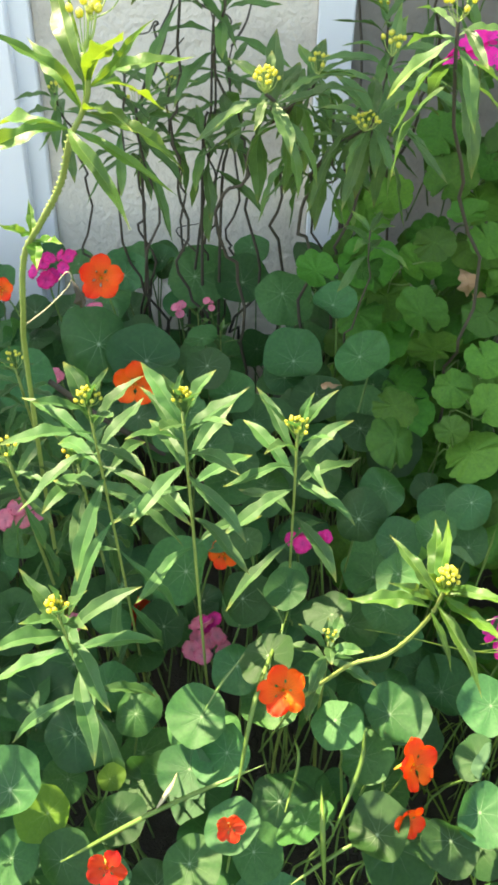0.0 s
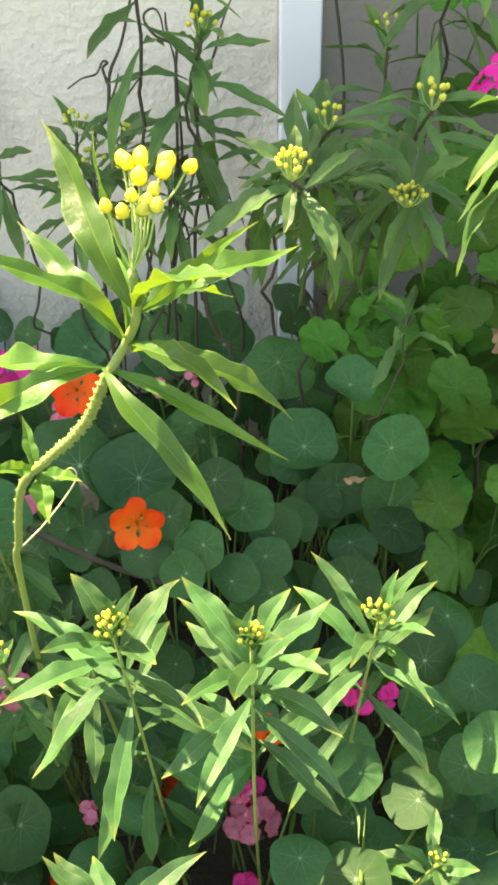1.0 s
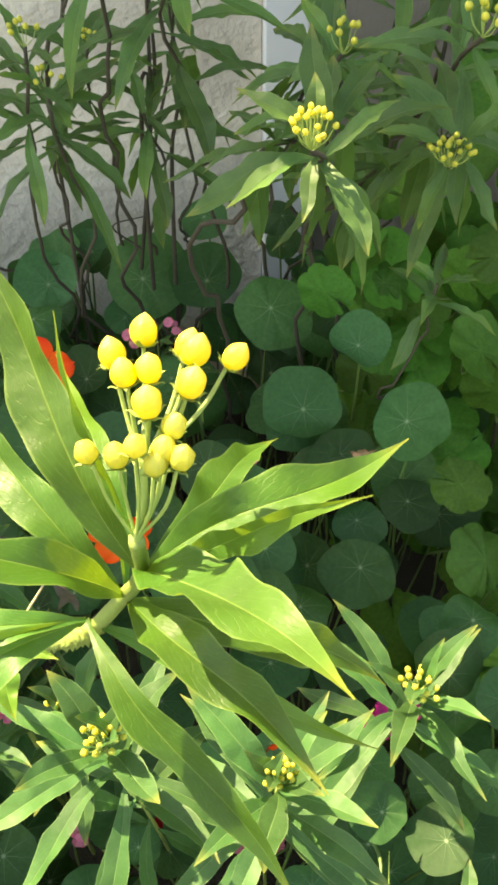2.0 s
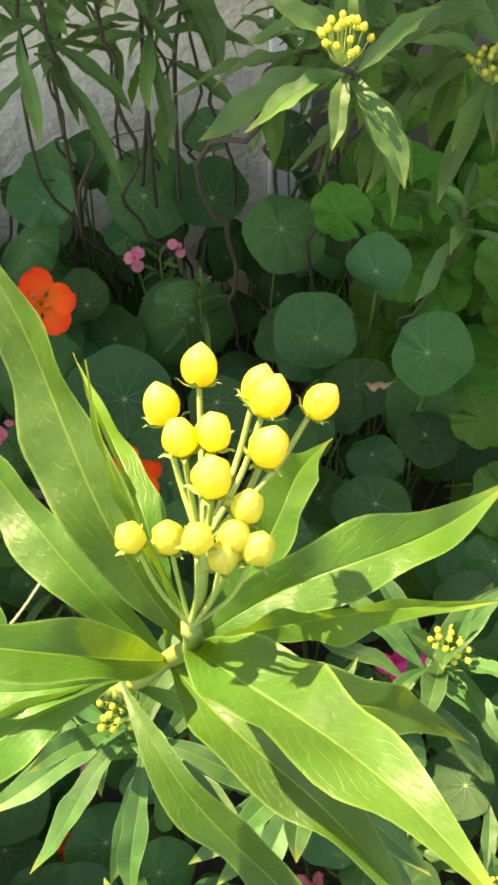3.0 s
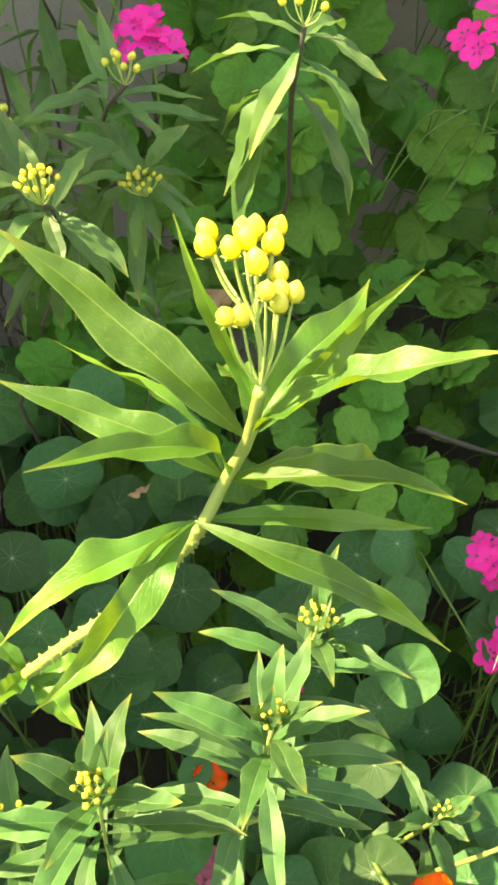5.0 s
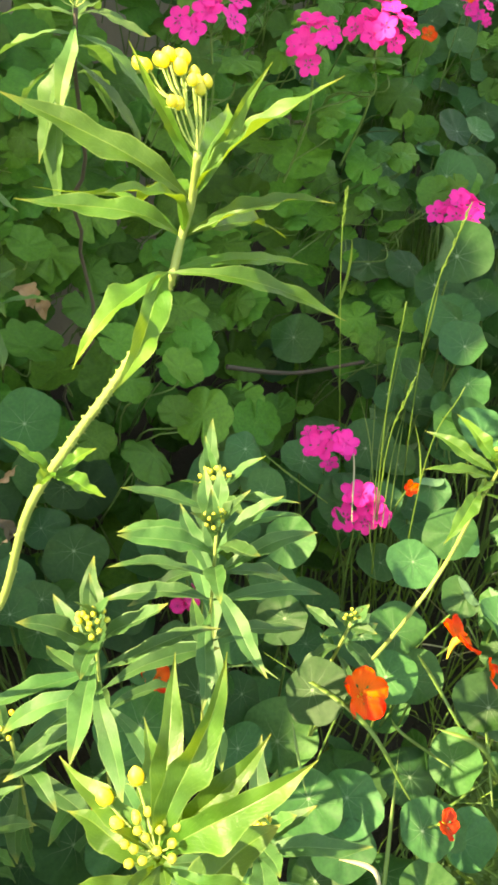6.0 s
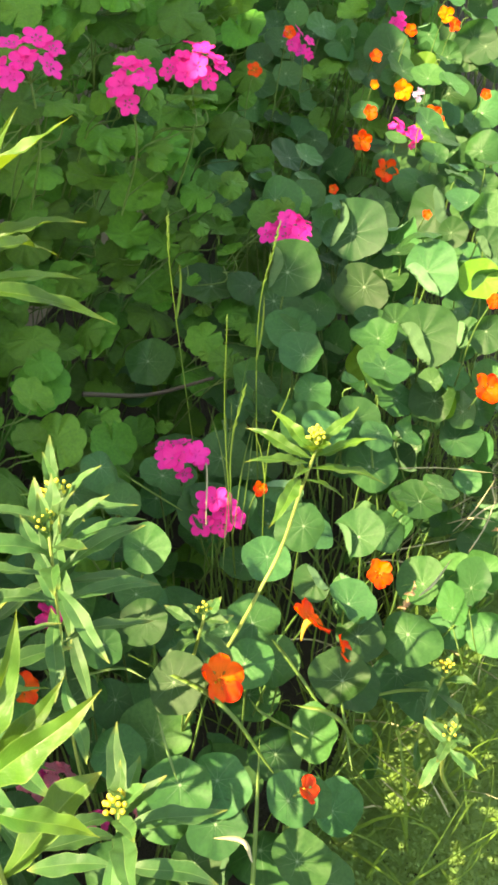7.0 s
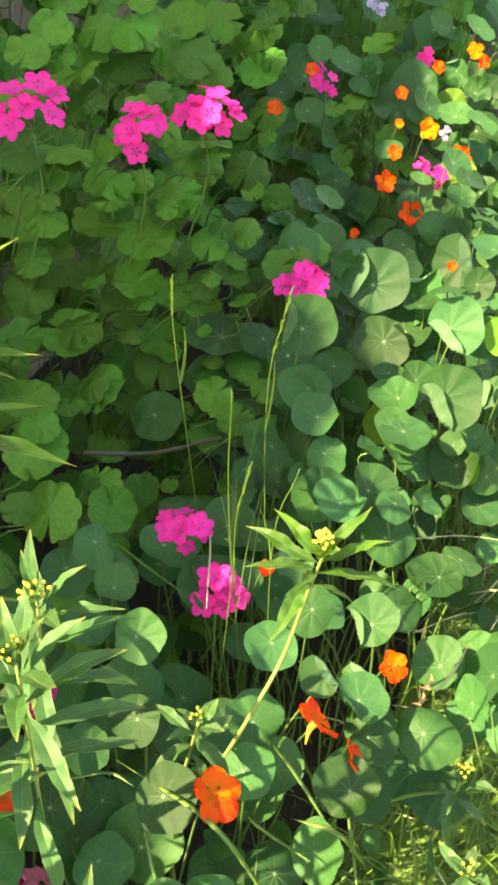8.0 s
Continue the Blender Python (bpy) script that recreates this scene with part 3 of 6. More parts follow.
def n(x, y, z, r, way, young=False):
    plant = far if x > 1.5 else right if x > 0.5 else back if y > 1.12 else front
    root = Vector((x + rnd(-0.08, 0.08), y + rnd(0.0, 0.15), 0.0))
    leaf_on_stalk(plant, random.choice(NAST_YOUNG if young else NAST_FOLDED if x > 0.45 and random.random() < 0.2 else NAST), "leaf", (x, y, z), r * 1.05, way, root)
    if x > 0.6 and y < 1.3:
        # a second leaf below, half hidden
        low = Vector((x + rnd(-0.06, 0.06), y + rnd(-0.02, 0.07), z - rnd(0.03, 0.09)))
        leaf_on_stalk(plant, random.choice(NAST), "leaf", low, r * rnd(0.75, 1.1), Vector(way) + Vector((rnd(-0.5, 0.3), rnd(-0.5, 0.3), rnd(0, 0.4))), root + Vector((rnd(-0.04, 0.04), 0.03, 0)))


def folded_leaf(x, y, z, r, way, kind, toward):
    """A big leaf with one side turned over, its flap lying towards a direction."""
    side = Vector(way).to_track_quat("Z", "Y").inverted() @ Vector(toward)
    root = Vector((x + 0.04, y + 0.1, 0.0))
    leaf_on_stalk(right, NAST_FOLDED[kind], "leaf", (x, y, z), r, way, root, 0.0018, math.atan2(side.y, side.x))


def g(x, y, z, r, way):
    plant = bush if x > 0.62 else low_bush
    root = Vector((x + rnd(-0.05, 0.1), y + 0.16, max(0.05, z - 0.22)))
    leaf_on_stalk(plant, random.choice(GERA), "leaf", (x, y, z), r * 1.04, Vector(way) + Vector((rnd(-0.25, 0.25), rnd(-0.15, 0.15), 0.38 if plant is bush else 0.15)), root, 0.0013)
    if plant is not low_bush:
        # a small leaf of the next layer beside it
        state = random.getstate()
        by = Vector((x + rnd(-0.05, 0.05), y - rnd(0.0, 0.03), z + rnd(-0.05, 0.04)))
        leaf_on_stalk(plant, random.choice(GERA), "leaf", by, r * rnd(0.5, 0.75), Vector(way) + Vector((rnd(-0.4, 0.4), rnd(-0.3, 0.3), 0.3)), root, 0.0011)
        random.setstate(state)


n(0.314, 1.468, 0.734, 0.035, (-0.25, -0.49, 0.84))
n(0.356, 1.372, 0.697, 0.044, (-0.38, -0.32, 0.87))
n(0.387, 1.151, 0.617, 0.034, (-0.19, -0.63, 0.75))
n(0.350, 1.101, 0.601, 0.036, (-0.06, -0.74, 0.67))
n(0.504, 1.114, 0.629, 0.031, (-0.21, -0.58, 0.79))
n(0.507, 1.090, 0.566, 0.033, (-0.18, -0.58, 0.80))
n(0.380, 0.830, 0.534, 0.035, (-0.16, -0.40, 0.90))
n(0.387, 0.711, 0.446, 0.045, (0.05, -0.37, 0.93))
n(0.251, 0.752, 0.461, 0.037, (0.13, -0.51, 0.85))
n(0.479, 0.730, 0.497, 0.034, (-0.19, -0.34, 0.92))
n(0.447, 0.707, 0.474, 0.032, (-0.26, -0.50, 0.82))
n(0.223, 0.704, 0.431, 0.033, (0.18, -0.42, 0.89))
n(-0.011, 0.831, 0.458, 0.041, (0.26, -0.48, 0.84))
n(0.059, 0.878, 0.440, 0.033, (0.05, -0.46, 0.89))
n(0.105, 0.801, 0.427, 0.030, (-0.27, -0.31, 0.91))
n(-0.035, 0.753, 0.404, 0.034, (0.07, -0.52, 0.85), True)
n(-0.022, 0.807, 0.393, 0.029, (0.26, -0.40, 0.88))
n(0.055, 0.737, 0.429, 0.031, (-0.02, -0.32, 0.95))
n(0.039, 0.788, 0.430, 0.017, (0.25, -0.50, 0.83), True)
n(-0.010, 0.707, 0.380, 0.033, (0.14, -0.58, 0.80))
n(-0.077, 0.715, 0.363, 0.031, (0.05, -0.40, 0.92))
n(0.149, 0.687, 0.429, 0.035, (0.05, -0.18, 0.98))
n(0.114, 1.024, 0.561, 0.046, (-0.00, -0.54, 0.84))
n(0.010, 0.934, 0.421, 0.033, (0.25, -0.47, 0.84))
n(0.193, 1.001, 0.537, 0.035, (-0.10, -0.57, 0.82))
n(0.400, 1.071, 0.589, 0.031, (-0.10, -0.62, 0.78))
n(0.388, 1.015, 0.513, 0.035, (-0.15, -0.66, 0.74))
n(0.296, 1.279, 0.543, 0.045, (-0.21, -0.70, 0.68))
n(0.198, 1.024, 0.627, 0.022, (-0.22, -0.55, 0.80))
n(0.156, 1.046, 0.604, 0.018, (0.16, -0.65, 0.74))
n(0.077, 1.033, 0.434, 0.035, (0.21, -0.43, 0.88))
n(0.510, 0.863, 0.515, 0.035, (-0.22, -0.49, 0.84))
n(0.371, 1.387, 0.568, 0.045, (-0.11, -0.67, 0.73))
n(0.194, 1.323, 0.601, 0.036, (0.12, -0.71, 0.70))
n(-0.053, 1.358, 0.711, 0.057, (0.20, -0.67, 0.72))
n(0.054, 1.794, 0.606, 0.063, (-0.00, -0.71, 0.71))
n(0.151, 1.782, 0.603, 0.051, (0.05, -0.82, 0.57))
n(0.231, 1.640, 0.658, 0.052, (-0.03, -0.75, 0.67))
n(0.020, 1.360, 0.682, 0.054, (0.30, -0.69, 0.66))
n(0.255, 1.488, 0.610, 0.049, (-0.07, -0.75, 0.65))
n(0.105, 1.640, 0.505, 0.066, (-0.01, -0.64, 0.77))
n(0.059, 1.309, 0.587, 0.050, (0.11, -0.62, 0.78))
n(-0.170, 1.325, 0.674, 0.049, (0.28, -0.76, 0.59))
n(-0.148, 1.261, 0.591, 0.044, (0.06, -0.68, 0.73))
n(-0.136, 1.023, 0.443, 0.045, (0.33, -0.65, 0.68))
n(-0.123, 0.920, 0.410, 0.039, (0.40, -0.48, 0.78))
n(-0.144, 1.128, 0.512, 0.038, (0.20, -0.64, 0.74))
n(-0.012, 1.146, 0.502, 0.043, (0.25, -0.72, 0.65))
n(0.156, 1.215, 0.566, 0.039, (0.03, -0.43, 0.90))
n(0.295, 1.429, 0.581, 0.043, (-0.10, -0.69, 0.72))
n(0.216, 1.235, 0.540, 0.040, (0.18, -0.76, 0.63))
n(0.060, 1.280, 0.686, 0.032, (0.23, -0.50, 0.84))
n(0.100, 1.243, 0.670, 0.030, (-0.14, -0.57, 0.81))
n(0.154, 1.326, 0.648, 0.036, (-0.07, -0.59, 0.80))
n(0.179, 1.275, 0.608, 0.031, (-0.09, -0.55, 0.83))
n(0.078, 1.208, 0.660, 0.027, (-0.09, -0.70, 0.71))
n(0.132, 1.217, 0.630, 0.031, (-0.11, -0.48, 0.87))
n(0.023, 1.245, 0.656, 0.031, (-0.13, -0.40, 0.91))
n(0.227, 1.370, 0.566, 0.032, (-0.13, -0.57, 0.81))
n(0.181, 1.218, 0.602, 0.028, (0.04, -0.54, 0.84))
n(0.266, 1.422, 0.569, 0.037, (-0.10, -0.68, 0.72))
n(0.304, 1.345, 0.550, 0.033, (-0.21, -0.64, 0.74))
n(0.367, 1.349, 0.574, 0.036, (0.12, -0.48, 0.87))
n(0.119, 1.333, 0.695, 0.033, (-0.16, -0.63, 0.76))
n(0.714, 0.977, 0.475, 0.028, (-0.69, -0.21, 0.69))
n(0.721, 0.924, 0.442, 0.033, (-0.52, -0.28, 0.81))
n(0.615, 0.957, 0.487, 0.028, (-0.56, -0.41, 0.72))
n(0.547, 0.970, 0.524, 0.023, (-0.39, -0.21, 0.90))
n(0.786, 1.048, 0.491, 0.026, (-0.67, -0.15, 0.73))
n(2.097, 1.397, 0.792, 0.033, (-0.85, -0.27, 0.46))
n(2.284, 1.333, 0.664, 0.051, (-0.81, 0.49, 0.32))
n(2.343, 1.260, 0.648, 0.053, (-0.91, 0.37, 0.18))
n(2.311, 1.192, 0.629, 0.067, (-0.88, -0.12, 0.46))
n(2.247, 1.165, 0.590, 0.044, (-0.29, -0.22, 0.93))
n(2.372, 1.116, 0.557, 0.043, (-0.86, -0.19, 0.47), True)
n(2.402, 1.045, 0.484, 0.067, (-0.93, -0.16, 0.32))
n(2.571, 1.091, 0.532, 0.052, (-0.84, -0.29, 0.47))
n(2.613, 1.022, 0.579, 0.062, (-0.89, -0.12, 0.44))
n(2.484, 1.130, 0.624, 0.043, (-0.90, 0.37, 0.23))
n(2.231, 1.078, 0.513, 0.040, (-0.25, 0.08, 0.96))
n(2.408, 0.943, 0.429, 0.063, (-0.69, -0.08, 0.72))
n(2.153, 1.025, 0.467, 0.047, (-0.84, -0.23, 0.48), True)
n(2.146, 0.966, 0.418, 0.063, (-0.09, 0.16, 0.98))
n(1.982, 0.861, 0.499, 0.046, (-0.82, -0.19, 0.53))
n(1.987, 1.098, 0.477, 0.054, (-0.26, -0.34, 0.90))
n(1.910, 1.031, 0.462, 0.055, (-0.18, -0.01, 0.98))
n(1.824, 0.938, 0.503, 0.035, (-0.79, -0.14, 0.60))
n(1.840, 1.206, 0.485, 0.058, (-0.56, 0.52, 0.64))
n(1.916, 1.313, 0.441, 0.058, (-0.31, 0.50, 0.81))
n(1.768, 1.145, 0.455, 0.060, (-0.14, 0.32, 0.94))
n(1.445, 0.849, 0.598, 0.049, (-0.85, -0.03, 0.53))
n(1.805, 1.031, 0.426, 0.051, (-0.81, -0.25, 0.53))
n(1.212, 0.821, 0.675, 0.043, (0.50, 0.12, 0.86))
folded_leaf(1.240, 0.965, 0.640, 0.062, (-0.78, -0.20, 0.58), 0, (-0.45, 0.80, 0.3))
n(1.303, 0.905, 0.590, 0.061, (-0.52, 0.48, 0.71))
folded_leaf(1.165, 0.800, 0.620, 0.055, (-0.80, -0.10, 0.55), 1, (-0.55, 0.45, -0.7))
n(1.203, 0.702, 0.597, 0.039, (-0.71, -0.22, 0.66), True)
folded_leaf(0.985, 1.000, 0.695, 0.054, (-0.72, -0.42, 0.55), 0, (-0.45, 0.89, 0.1))
n(1.176, 0.923, 0.564, 0.050, (-0.68, -0.25, 0.68))
n(1.204, 1.108, 0.714, 0.043, (-0.73, -0.44, 0.53))
n(1.143, 0.679, 0.524, 0.037, (-0.69, -0.20, 0.69))
n(1.080, 0.981, 0.549, 0.034, (-0.58, -0.19, 0.79))
n(1.080, 0.950, 0.489, 0.039, (-0.67, 0.53, 0.52))
n(1.097, 0.900, 0.447, 0.041, (-0.66, 0.03, 0.75), True)
folded_leaf(1.040, 0.775, 0.565, 0.058, (-0.75, -0.22, 0.62), 1, (-0.5, 0.6, -0.5))
n(1.047, 1.011, 0.461, 0.027, (-0.70, 0.02, 0.71))
n(1.054, 0.944, 0.394, 0.026, (-0.75, 0.42, 0.50))
n(0.995, 0.864, 0.362, 0.043, (-0.63, -0.25, 0.73))
n(0.996, 0.767, 0.337, 0.044, (-0.65, 0.13, 0.75))
n(1.041, 0.732, 0.405, 0.027, (-0.54, 0.11, 0.83), True)
n(1.081, 0.726, 0.416, 0.025, (-0.69, -0.09, 0.72))
n(1.069, 0.659, 0.317, 0.034, (-0.69, 0.64, 0.34))
n(1.056, 0.758, 0.455, 0.023, (-0.75, -0.16, 0.64))
n(0.857, 0.795, 0.385, 0.037, (-0.60, -0.18, 0.78))
n(0.789, 0.741, 0.351, 0.034, (-0.47, 0.52, 0.72))
n(0.578, 0.746, 0.526, 0.036, (-0.65, -0.12, 0.75))
n(0.986, 0.719, 0.179, 0.035, (-0.67, -0.06, 0.74))
n(0.575, 0.830, 0.525, 0.037, (-0.52, -0.38, 0.77))
n(1.007, 1.063, 0.439, 0.046, (-0.69, -0.26, 0.68))
n(0.480, 0.778, 0.524, 0.026, (-0.56, -0.22, 0.80))
n(0.534, 0.748, 0.453, 0.034, (-0.71, 0.31, 0.64))
n(0.485, 0.722, 0.436, 0.033, (-0.46, -0.18, 0.87))
n(0.504, 0.651, 0.430, 0.041, (-0.44, -0.17, 0.88))
n(0.575, 0.604, 0.424, 0.032, (-0.67, 0.63, 0.40))
n(0.677, 0.594, 0.357, 0.042, (-0.38, 0.75, 0.54))
n(0.755, 0.589, 0.308, 0.039, (-0.29, 0.31, 0.90))
n(0.571, 0.547, 0.402, 0.033, (-0.54, -0.01, 0.84))
n(0.485, 0.627, 0.317, 0.038, (-0.52, -0.20, 0.83))
n(0.494, 0.663, 0.343, 0.037, (-0.31, -0.14, 0.94))
n(0.361, 0.700, 0.492, 0.037, (-0.49, -0.29, 0.82))
n(0.281, 0.713, 0.485, 0.034, (-0.51, 0.35, 0.79))
n(0.300, 0.764, 0.435, 0.030, (-0.59, 0.69, 0.42))
n(0.193, 0.712, 0.476, 0.031, (-0.13, -0.23, 0.96))
n(0.255, 0.683, 0.356, 0.035, (-0.33, -0.18, 0.93))
n(0.350, 0.794, 0.498, 0.034, (-0.51, -0.28, 0.81))
n(0.403, 0.669, 0.226, 0.020, (-0.25, 0.71, 0.65))
n(0.395, 0.683, 0.317, 0.014, (-0.43, -0.03, 0.90))
n(0.394, 0.988, 0.612, 0.031, (-0.52, -0.30, 0.80))
n(0.310, 0.945, 0.577, 0.032, (-0.24, -0.04, 0.97))
n(0.254, 0.975, 0.586, 0.027, (-0.11, -0.47, 0.88))
n(0.230, 0.863, 0.592, 0.035, (-0.52, -0.09, 0.85))
n(0.313, 0.812, 0.542, 0.031, (-0.34, -0.20, 0.92))
n(0.152, 0.830, 0.510, 0.038, (-0.10, -0.25, 0.96))
n(0.185, 0.800, 0.482, 0.037, (-0.23, -0.18, 0.96))
n(0.258, 1.038, 0.544, 0.027, (-0.40, -0.46, 0.79))
n(0.249, 1.024, 0.476, 0.031, (-0.47, -0.36, 0.81))
n(0.189, 0.952, 0.454, 0.034, (-0.18, -0.32, 0.93))
n(0.187, 1.043, 0.484, 0.032, (-0.41, -0.45, 0.79))
n(0.928, 1.284, 0.491, 0.047, (-0.73, -0.11, 0.67))
n(1.060, 1.194, 0.595, 0.059, (-0.00, -0.18, 0.98))
n(0.442, 1.046, 0.629, 0.027, (-0.28, -0.51, 0.81))
n(0.483, 1.160, 0.581, 0.037, (-0.42, -0.46, 0.79))
n(0.726, 1.039, 0.475, 0.043, (-0.44, -0.16, 0.88))
n(0.747, 1.137, 0.456, 0.041, (-0.31, -0.50, 0.81))
n(0.927, 1.076, 0.496, 0.027, (-0.74, -0.25, 0.63))
n(0.852, 1.026, 0.462, 0.038, (-0.67, -0.24, 0.70))
n(0.773, 0.991, 0.433, 0.034, (-0.56, -0.36, 0.75))
n(1.367, 0.734, 0.651, 0.037, (-0.83, -0.08, 0.55))
n(1.259, 0.712, 0.640, 0.031, (-0.74, -0.27, 0.62))
n(1.120, 0.658, 0.441, 0.031, (-0.76, -0.06, 0.65))
n(1.169, 0.724, 0.498, 0.032, (-0.66, -0.06, 0.75))
n(0.997, 0.624, 0.198, 0.038, (-0.57, 0.10, 0.82))
n(0.915, 0.629, 0.205, 0.035, (-0.63, -0.15, 0.76))
g(1.046, 1.367, 0.888, 0.045, (-0.24, -0.34, 0.91))
g(0.934, 1.356, 0.986, 0.045, (0.09, -0.42, 0.90))
g(1.019, 1.384, 0.819, 0.048, (0.01, -0.37, 0.93))
g(0.932, 1.421, 0.871, 0.038, (-0.23, -0.44, 0.87))
g(1.046, 1.314, 0.786, 0.051, (-0.42, -0.41, 0.81))
g(0.960, 1.379, 0.744, 0.044, (-0.23, -0.02, 0.97))
g(1.005, 1.321, 0.722, 0.047, (-0.43, -0.36, 0.83))
g(1.104, 1.276, 0.844, 0.048, (-0.47, -0.17, 0.86))
g(0.965, 1.475, 0.758, 0.060, (-0.42, -0.23, 0.88))
g(0.904, 1.477, 0.740, 0.045, (-0.48, -0.53, 0.69))
g(0.932, 1.421, 0.655, 0.052, (-0.49, -0.24, 0.84))
g(1.010, 1.356, 0.656, 0.049, (-0.54, -0.31, 0.78))
g(1.067, 1.223, 0.701, 0.031, (-0.58, -0.36, 0.73))
g(1.098, 1.185, 0.701, 0.033, (-0.20, -0.45, 0.87))
g(1.051, 1.235, 0.649, 0.023, (-0.13, -0.18, 0.98))
g(1.086, 1.156, 0.659, 0.027, (0.21, 0.35, 0.91))
g(1.053, 1.278, 0.678, 0.034, (-0.41, -0.27, 0.87))
g(0.997, 1.306, 0.979, 0.035, (-0.60, 0.09, 0.79))
g(1.090, 1.424, 1.020, 0.041, (-0.32, 0.32, 0.89))
g(1.035, 1.427, 1.042, 0.042, (-0.51, 0.27, 0.82))
g(1.310, 1.317, 1.013, 0.047, (-0.59, -0.49, 0.64))
g(1.333, 1.398, 1.024, 0.038, (-0.54, -0.35, 0.77))
g(1.281, 1.446, 1.008, 0.048, (-0.52, -0.48, 0.70))
g(1.253, 1.509, 1.034, 0.042, (-0.55, -0.50, 0.67))
g(1.579, 1.368, 0.943, 0.050, (-0.59, 0.42, 0.70))
g(1.570, 1.316, 0.902, 0.043, (-0.71, -0.15, 0.68))
g(1.073, 1.187, 0.958, 0.043, (0.17, -0.05, 0.98))
g(1.529, 1.347, 0.707, 0.051, (-0.60, -0.40, 0.70))
g(0.832, 1.350, 1.026, 0.035, (-0.53, -0.56, 0.64))
g(1.088, 1.508, 1.082, 0.038, (-0.61, -0.38, 0.69))
g(1.174, 1.515, 1.095, 0.042, (-0.55, -0.51, 0.66))
g(1.254, 1.475, 1.074, 0.043, (-0.63, -0.33, 0.70))
g(1.243, 1.397, 1.078, 0.040, (-0.68, -0.35, 0.64))
g(1.367, 1.363, 1.050, 0.042, (-0.66, -0.22, 0.72))
g(1.571, 1.396, 0.995, 0.047, (-0.69, -0.38, 0.62))
g(1.831, 1.428, 0.907, 0.048, (-0.69, -0.14, 0.71))
g(1.110, 1.334, 0.858, 0.037, (-0.58, -0.31, 0.76))
g(1.080, 1.278, 0.823, 0.036, (-0.58, -0.32, 0.75))
g(2.091, 1.389, 0.540, 0.036, (-0.54, -0.35, 0.77))
g(2.122, 1.348, 0.578, 0.031, (-0.64, -0.21, 0.74))
g(2.058, 1.394, 0.520, 0.039, (-0.25, -0.38, 0.89))
g(2.040, 1.321, 0.532, 0.031, (-0.64, -0.28, 0.71))
g(2.088, 1.357, 0.636, 0.031, (-0.29, -0.21, 0.93))
g(2.118, 1.514, 0.602, 0.045, (-0.57, -0.38, 0.73))
g(1.972, 1.443, 0.551, 0.040, (-0.68, -0.30, 0.67))
g(1.750, 1.385, 0.540, 0.043, (-0.66, -0.26, 0.70))
g(1.320, 1.122, 0.656, 0.041, (-0.54, -0.32, 0.78))
g(1.137, 1.104, 0.714, 0.031, (-0.66, -0.24, 0.71))
g(2.151, 1.461, 0.561, 0.039, (-0.64, -0.25, 0.72))
g(2.226, 1.349, 0.620, 0.035, (-0.65, -0.14, 0.75))
g(0.923, 1.426, 0.641, 0.052, (-0.36, -0.38, 0.85))
g(0.863, 1.347, 0.589, 0.051, (-0.47, 0.15, 0.87))
g(0.630, 1.298, 0.647, 0.052, (-0.38, -0.26, 0.89))
g(0.732, 1.375, 0.655, 0.044, (-0.10, -0.51, 0.85))
g(0.692, 1.252, 0.538, 0.043, (-0.02, 0.12, 0.99))
g(0.509, 1.183, 0.663, 0.044, (-0.34, -0.36, 0.87))
g(0.481, 1.207, 0.681, 0.026, (-0.35, -0.43, 0.83))
g(1.034, 1.309, 0.586, 0.044, (-0.47, -0.38, 0.79))
g(1.013, 1.382, 0.548, 0.045, (-0.52, -0.35, 0.78))
g(0.962, 1.172, 0.542, 0.036, (-0.53, -0.15, 0.84))
g(0.923, 1.110, 0.530, 0.034, (-0.40, -0.40, 0.83))
g(1.028, 1.141, 0.567, 0.034, (-0.51, -0.05, 0.86))
g(1.008, 1.218, 0.541, 0.032, (-0.50, -0.21, 0.84))
g(0.697, 1.248, 0.443, 0.042, (-0.32, -0.34, 0.88))
g(0.552, 1.190, 0.553, 0.031, (-0.36, -0.30, 0.88))
g(0.992, 1.082, 0.551, 0.027, (-0.59, -0.30, 0.75))
g(0.822, 1.447, 0.694, 0.039, (-0.45, -0.50, 0.74))
g(0.790, 1.245, 0.431, 0.037, (-0.42, -0.22, 0.88))
g(0.963, 1.245, 0.460, 0.039, (-0.53, -0.29, 0.80))
g(0.881, 1.369, 0.439, 0.039, (-0.37, -0.44, 0.82))
g(0.914, 1.398, 1.053, 0.035, (-0.64, -0.34, 0.69))
g(1.862, 1.446, 0.711, 0.049, (-0.67, -0.27, 0.69))
g(2.426, 1.344, 0.699, 0.046, (-0.69, -0.04, 0.72))
g(2.560, 1.352, 0.708, 0.044, (-0.59, -0.39, 0.70))
g(1.163, 1.178, 0.761, 0.033, (-0.56, -0.33, 0.76))
g(1.126, 1.232, 0.751, 0.036, (-0.63, -0.36, 0.69))
g(1.082, 1.217, 0.928, 0.034, (-0.58, -0.31, 0.75))
g(1.090, 1.306, 0.997, 0.034, (-0.62, -0.42, 0.66))
g(0.641, 1.537, 0.967, 0.043, (-0.83, -0.40, 0.39))
g(0.731, 1.571, 0.865, 0.039, (-0.39, -0.68, 0.62))
g(0.679, 1.590, 0.848, 0.047, (-0.40, -0.67, 0.62))
g(0.749, 1.569, 0.756, 0.046, (-0.54, -0.38, 0.75))
g(0.601, 1.571, 0.803, 0.040, (-0.08, -0.74, 0.67))
g(0.705, 1.502, 0.963, 0.045, (-0.72, -0.46, 0.51))
g(0.833, 1.591, 0.785, 0.042, (-0.65, -0.67, 0.36))
g(0.609, 1.512, 0.792, 0.049, (-0.20, -0.33, 0.92))
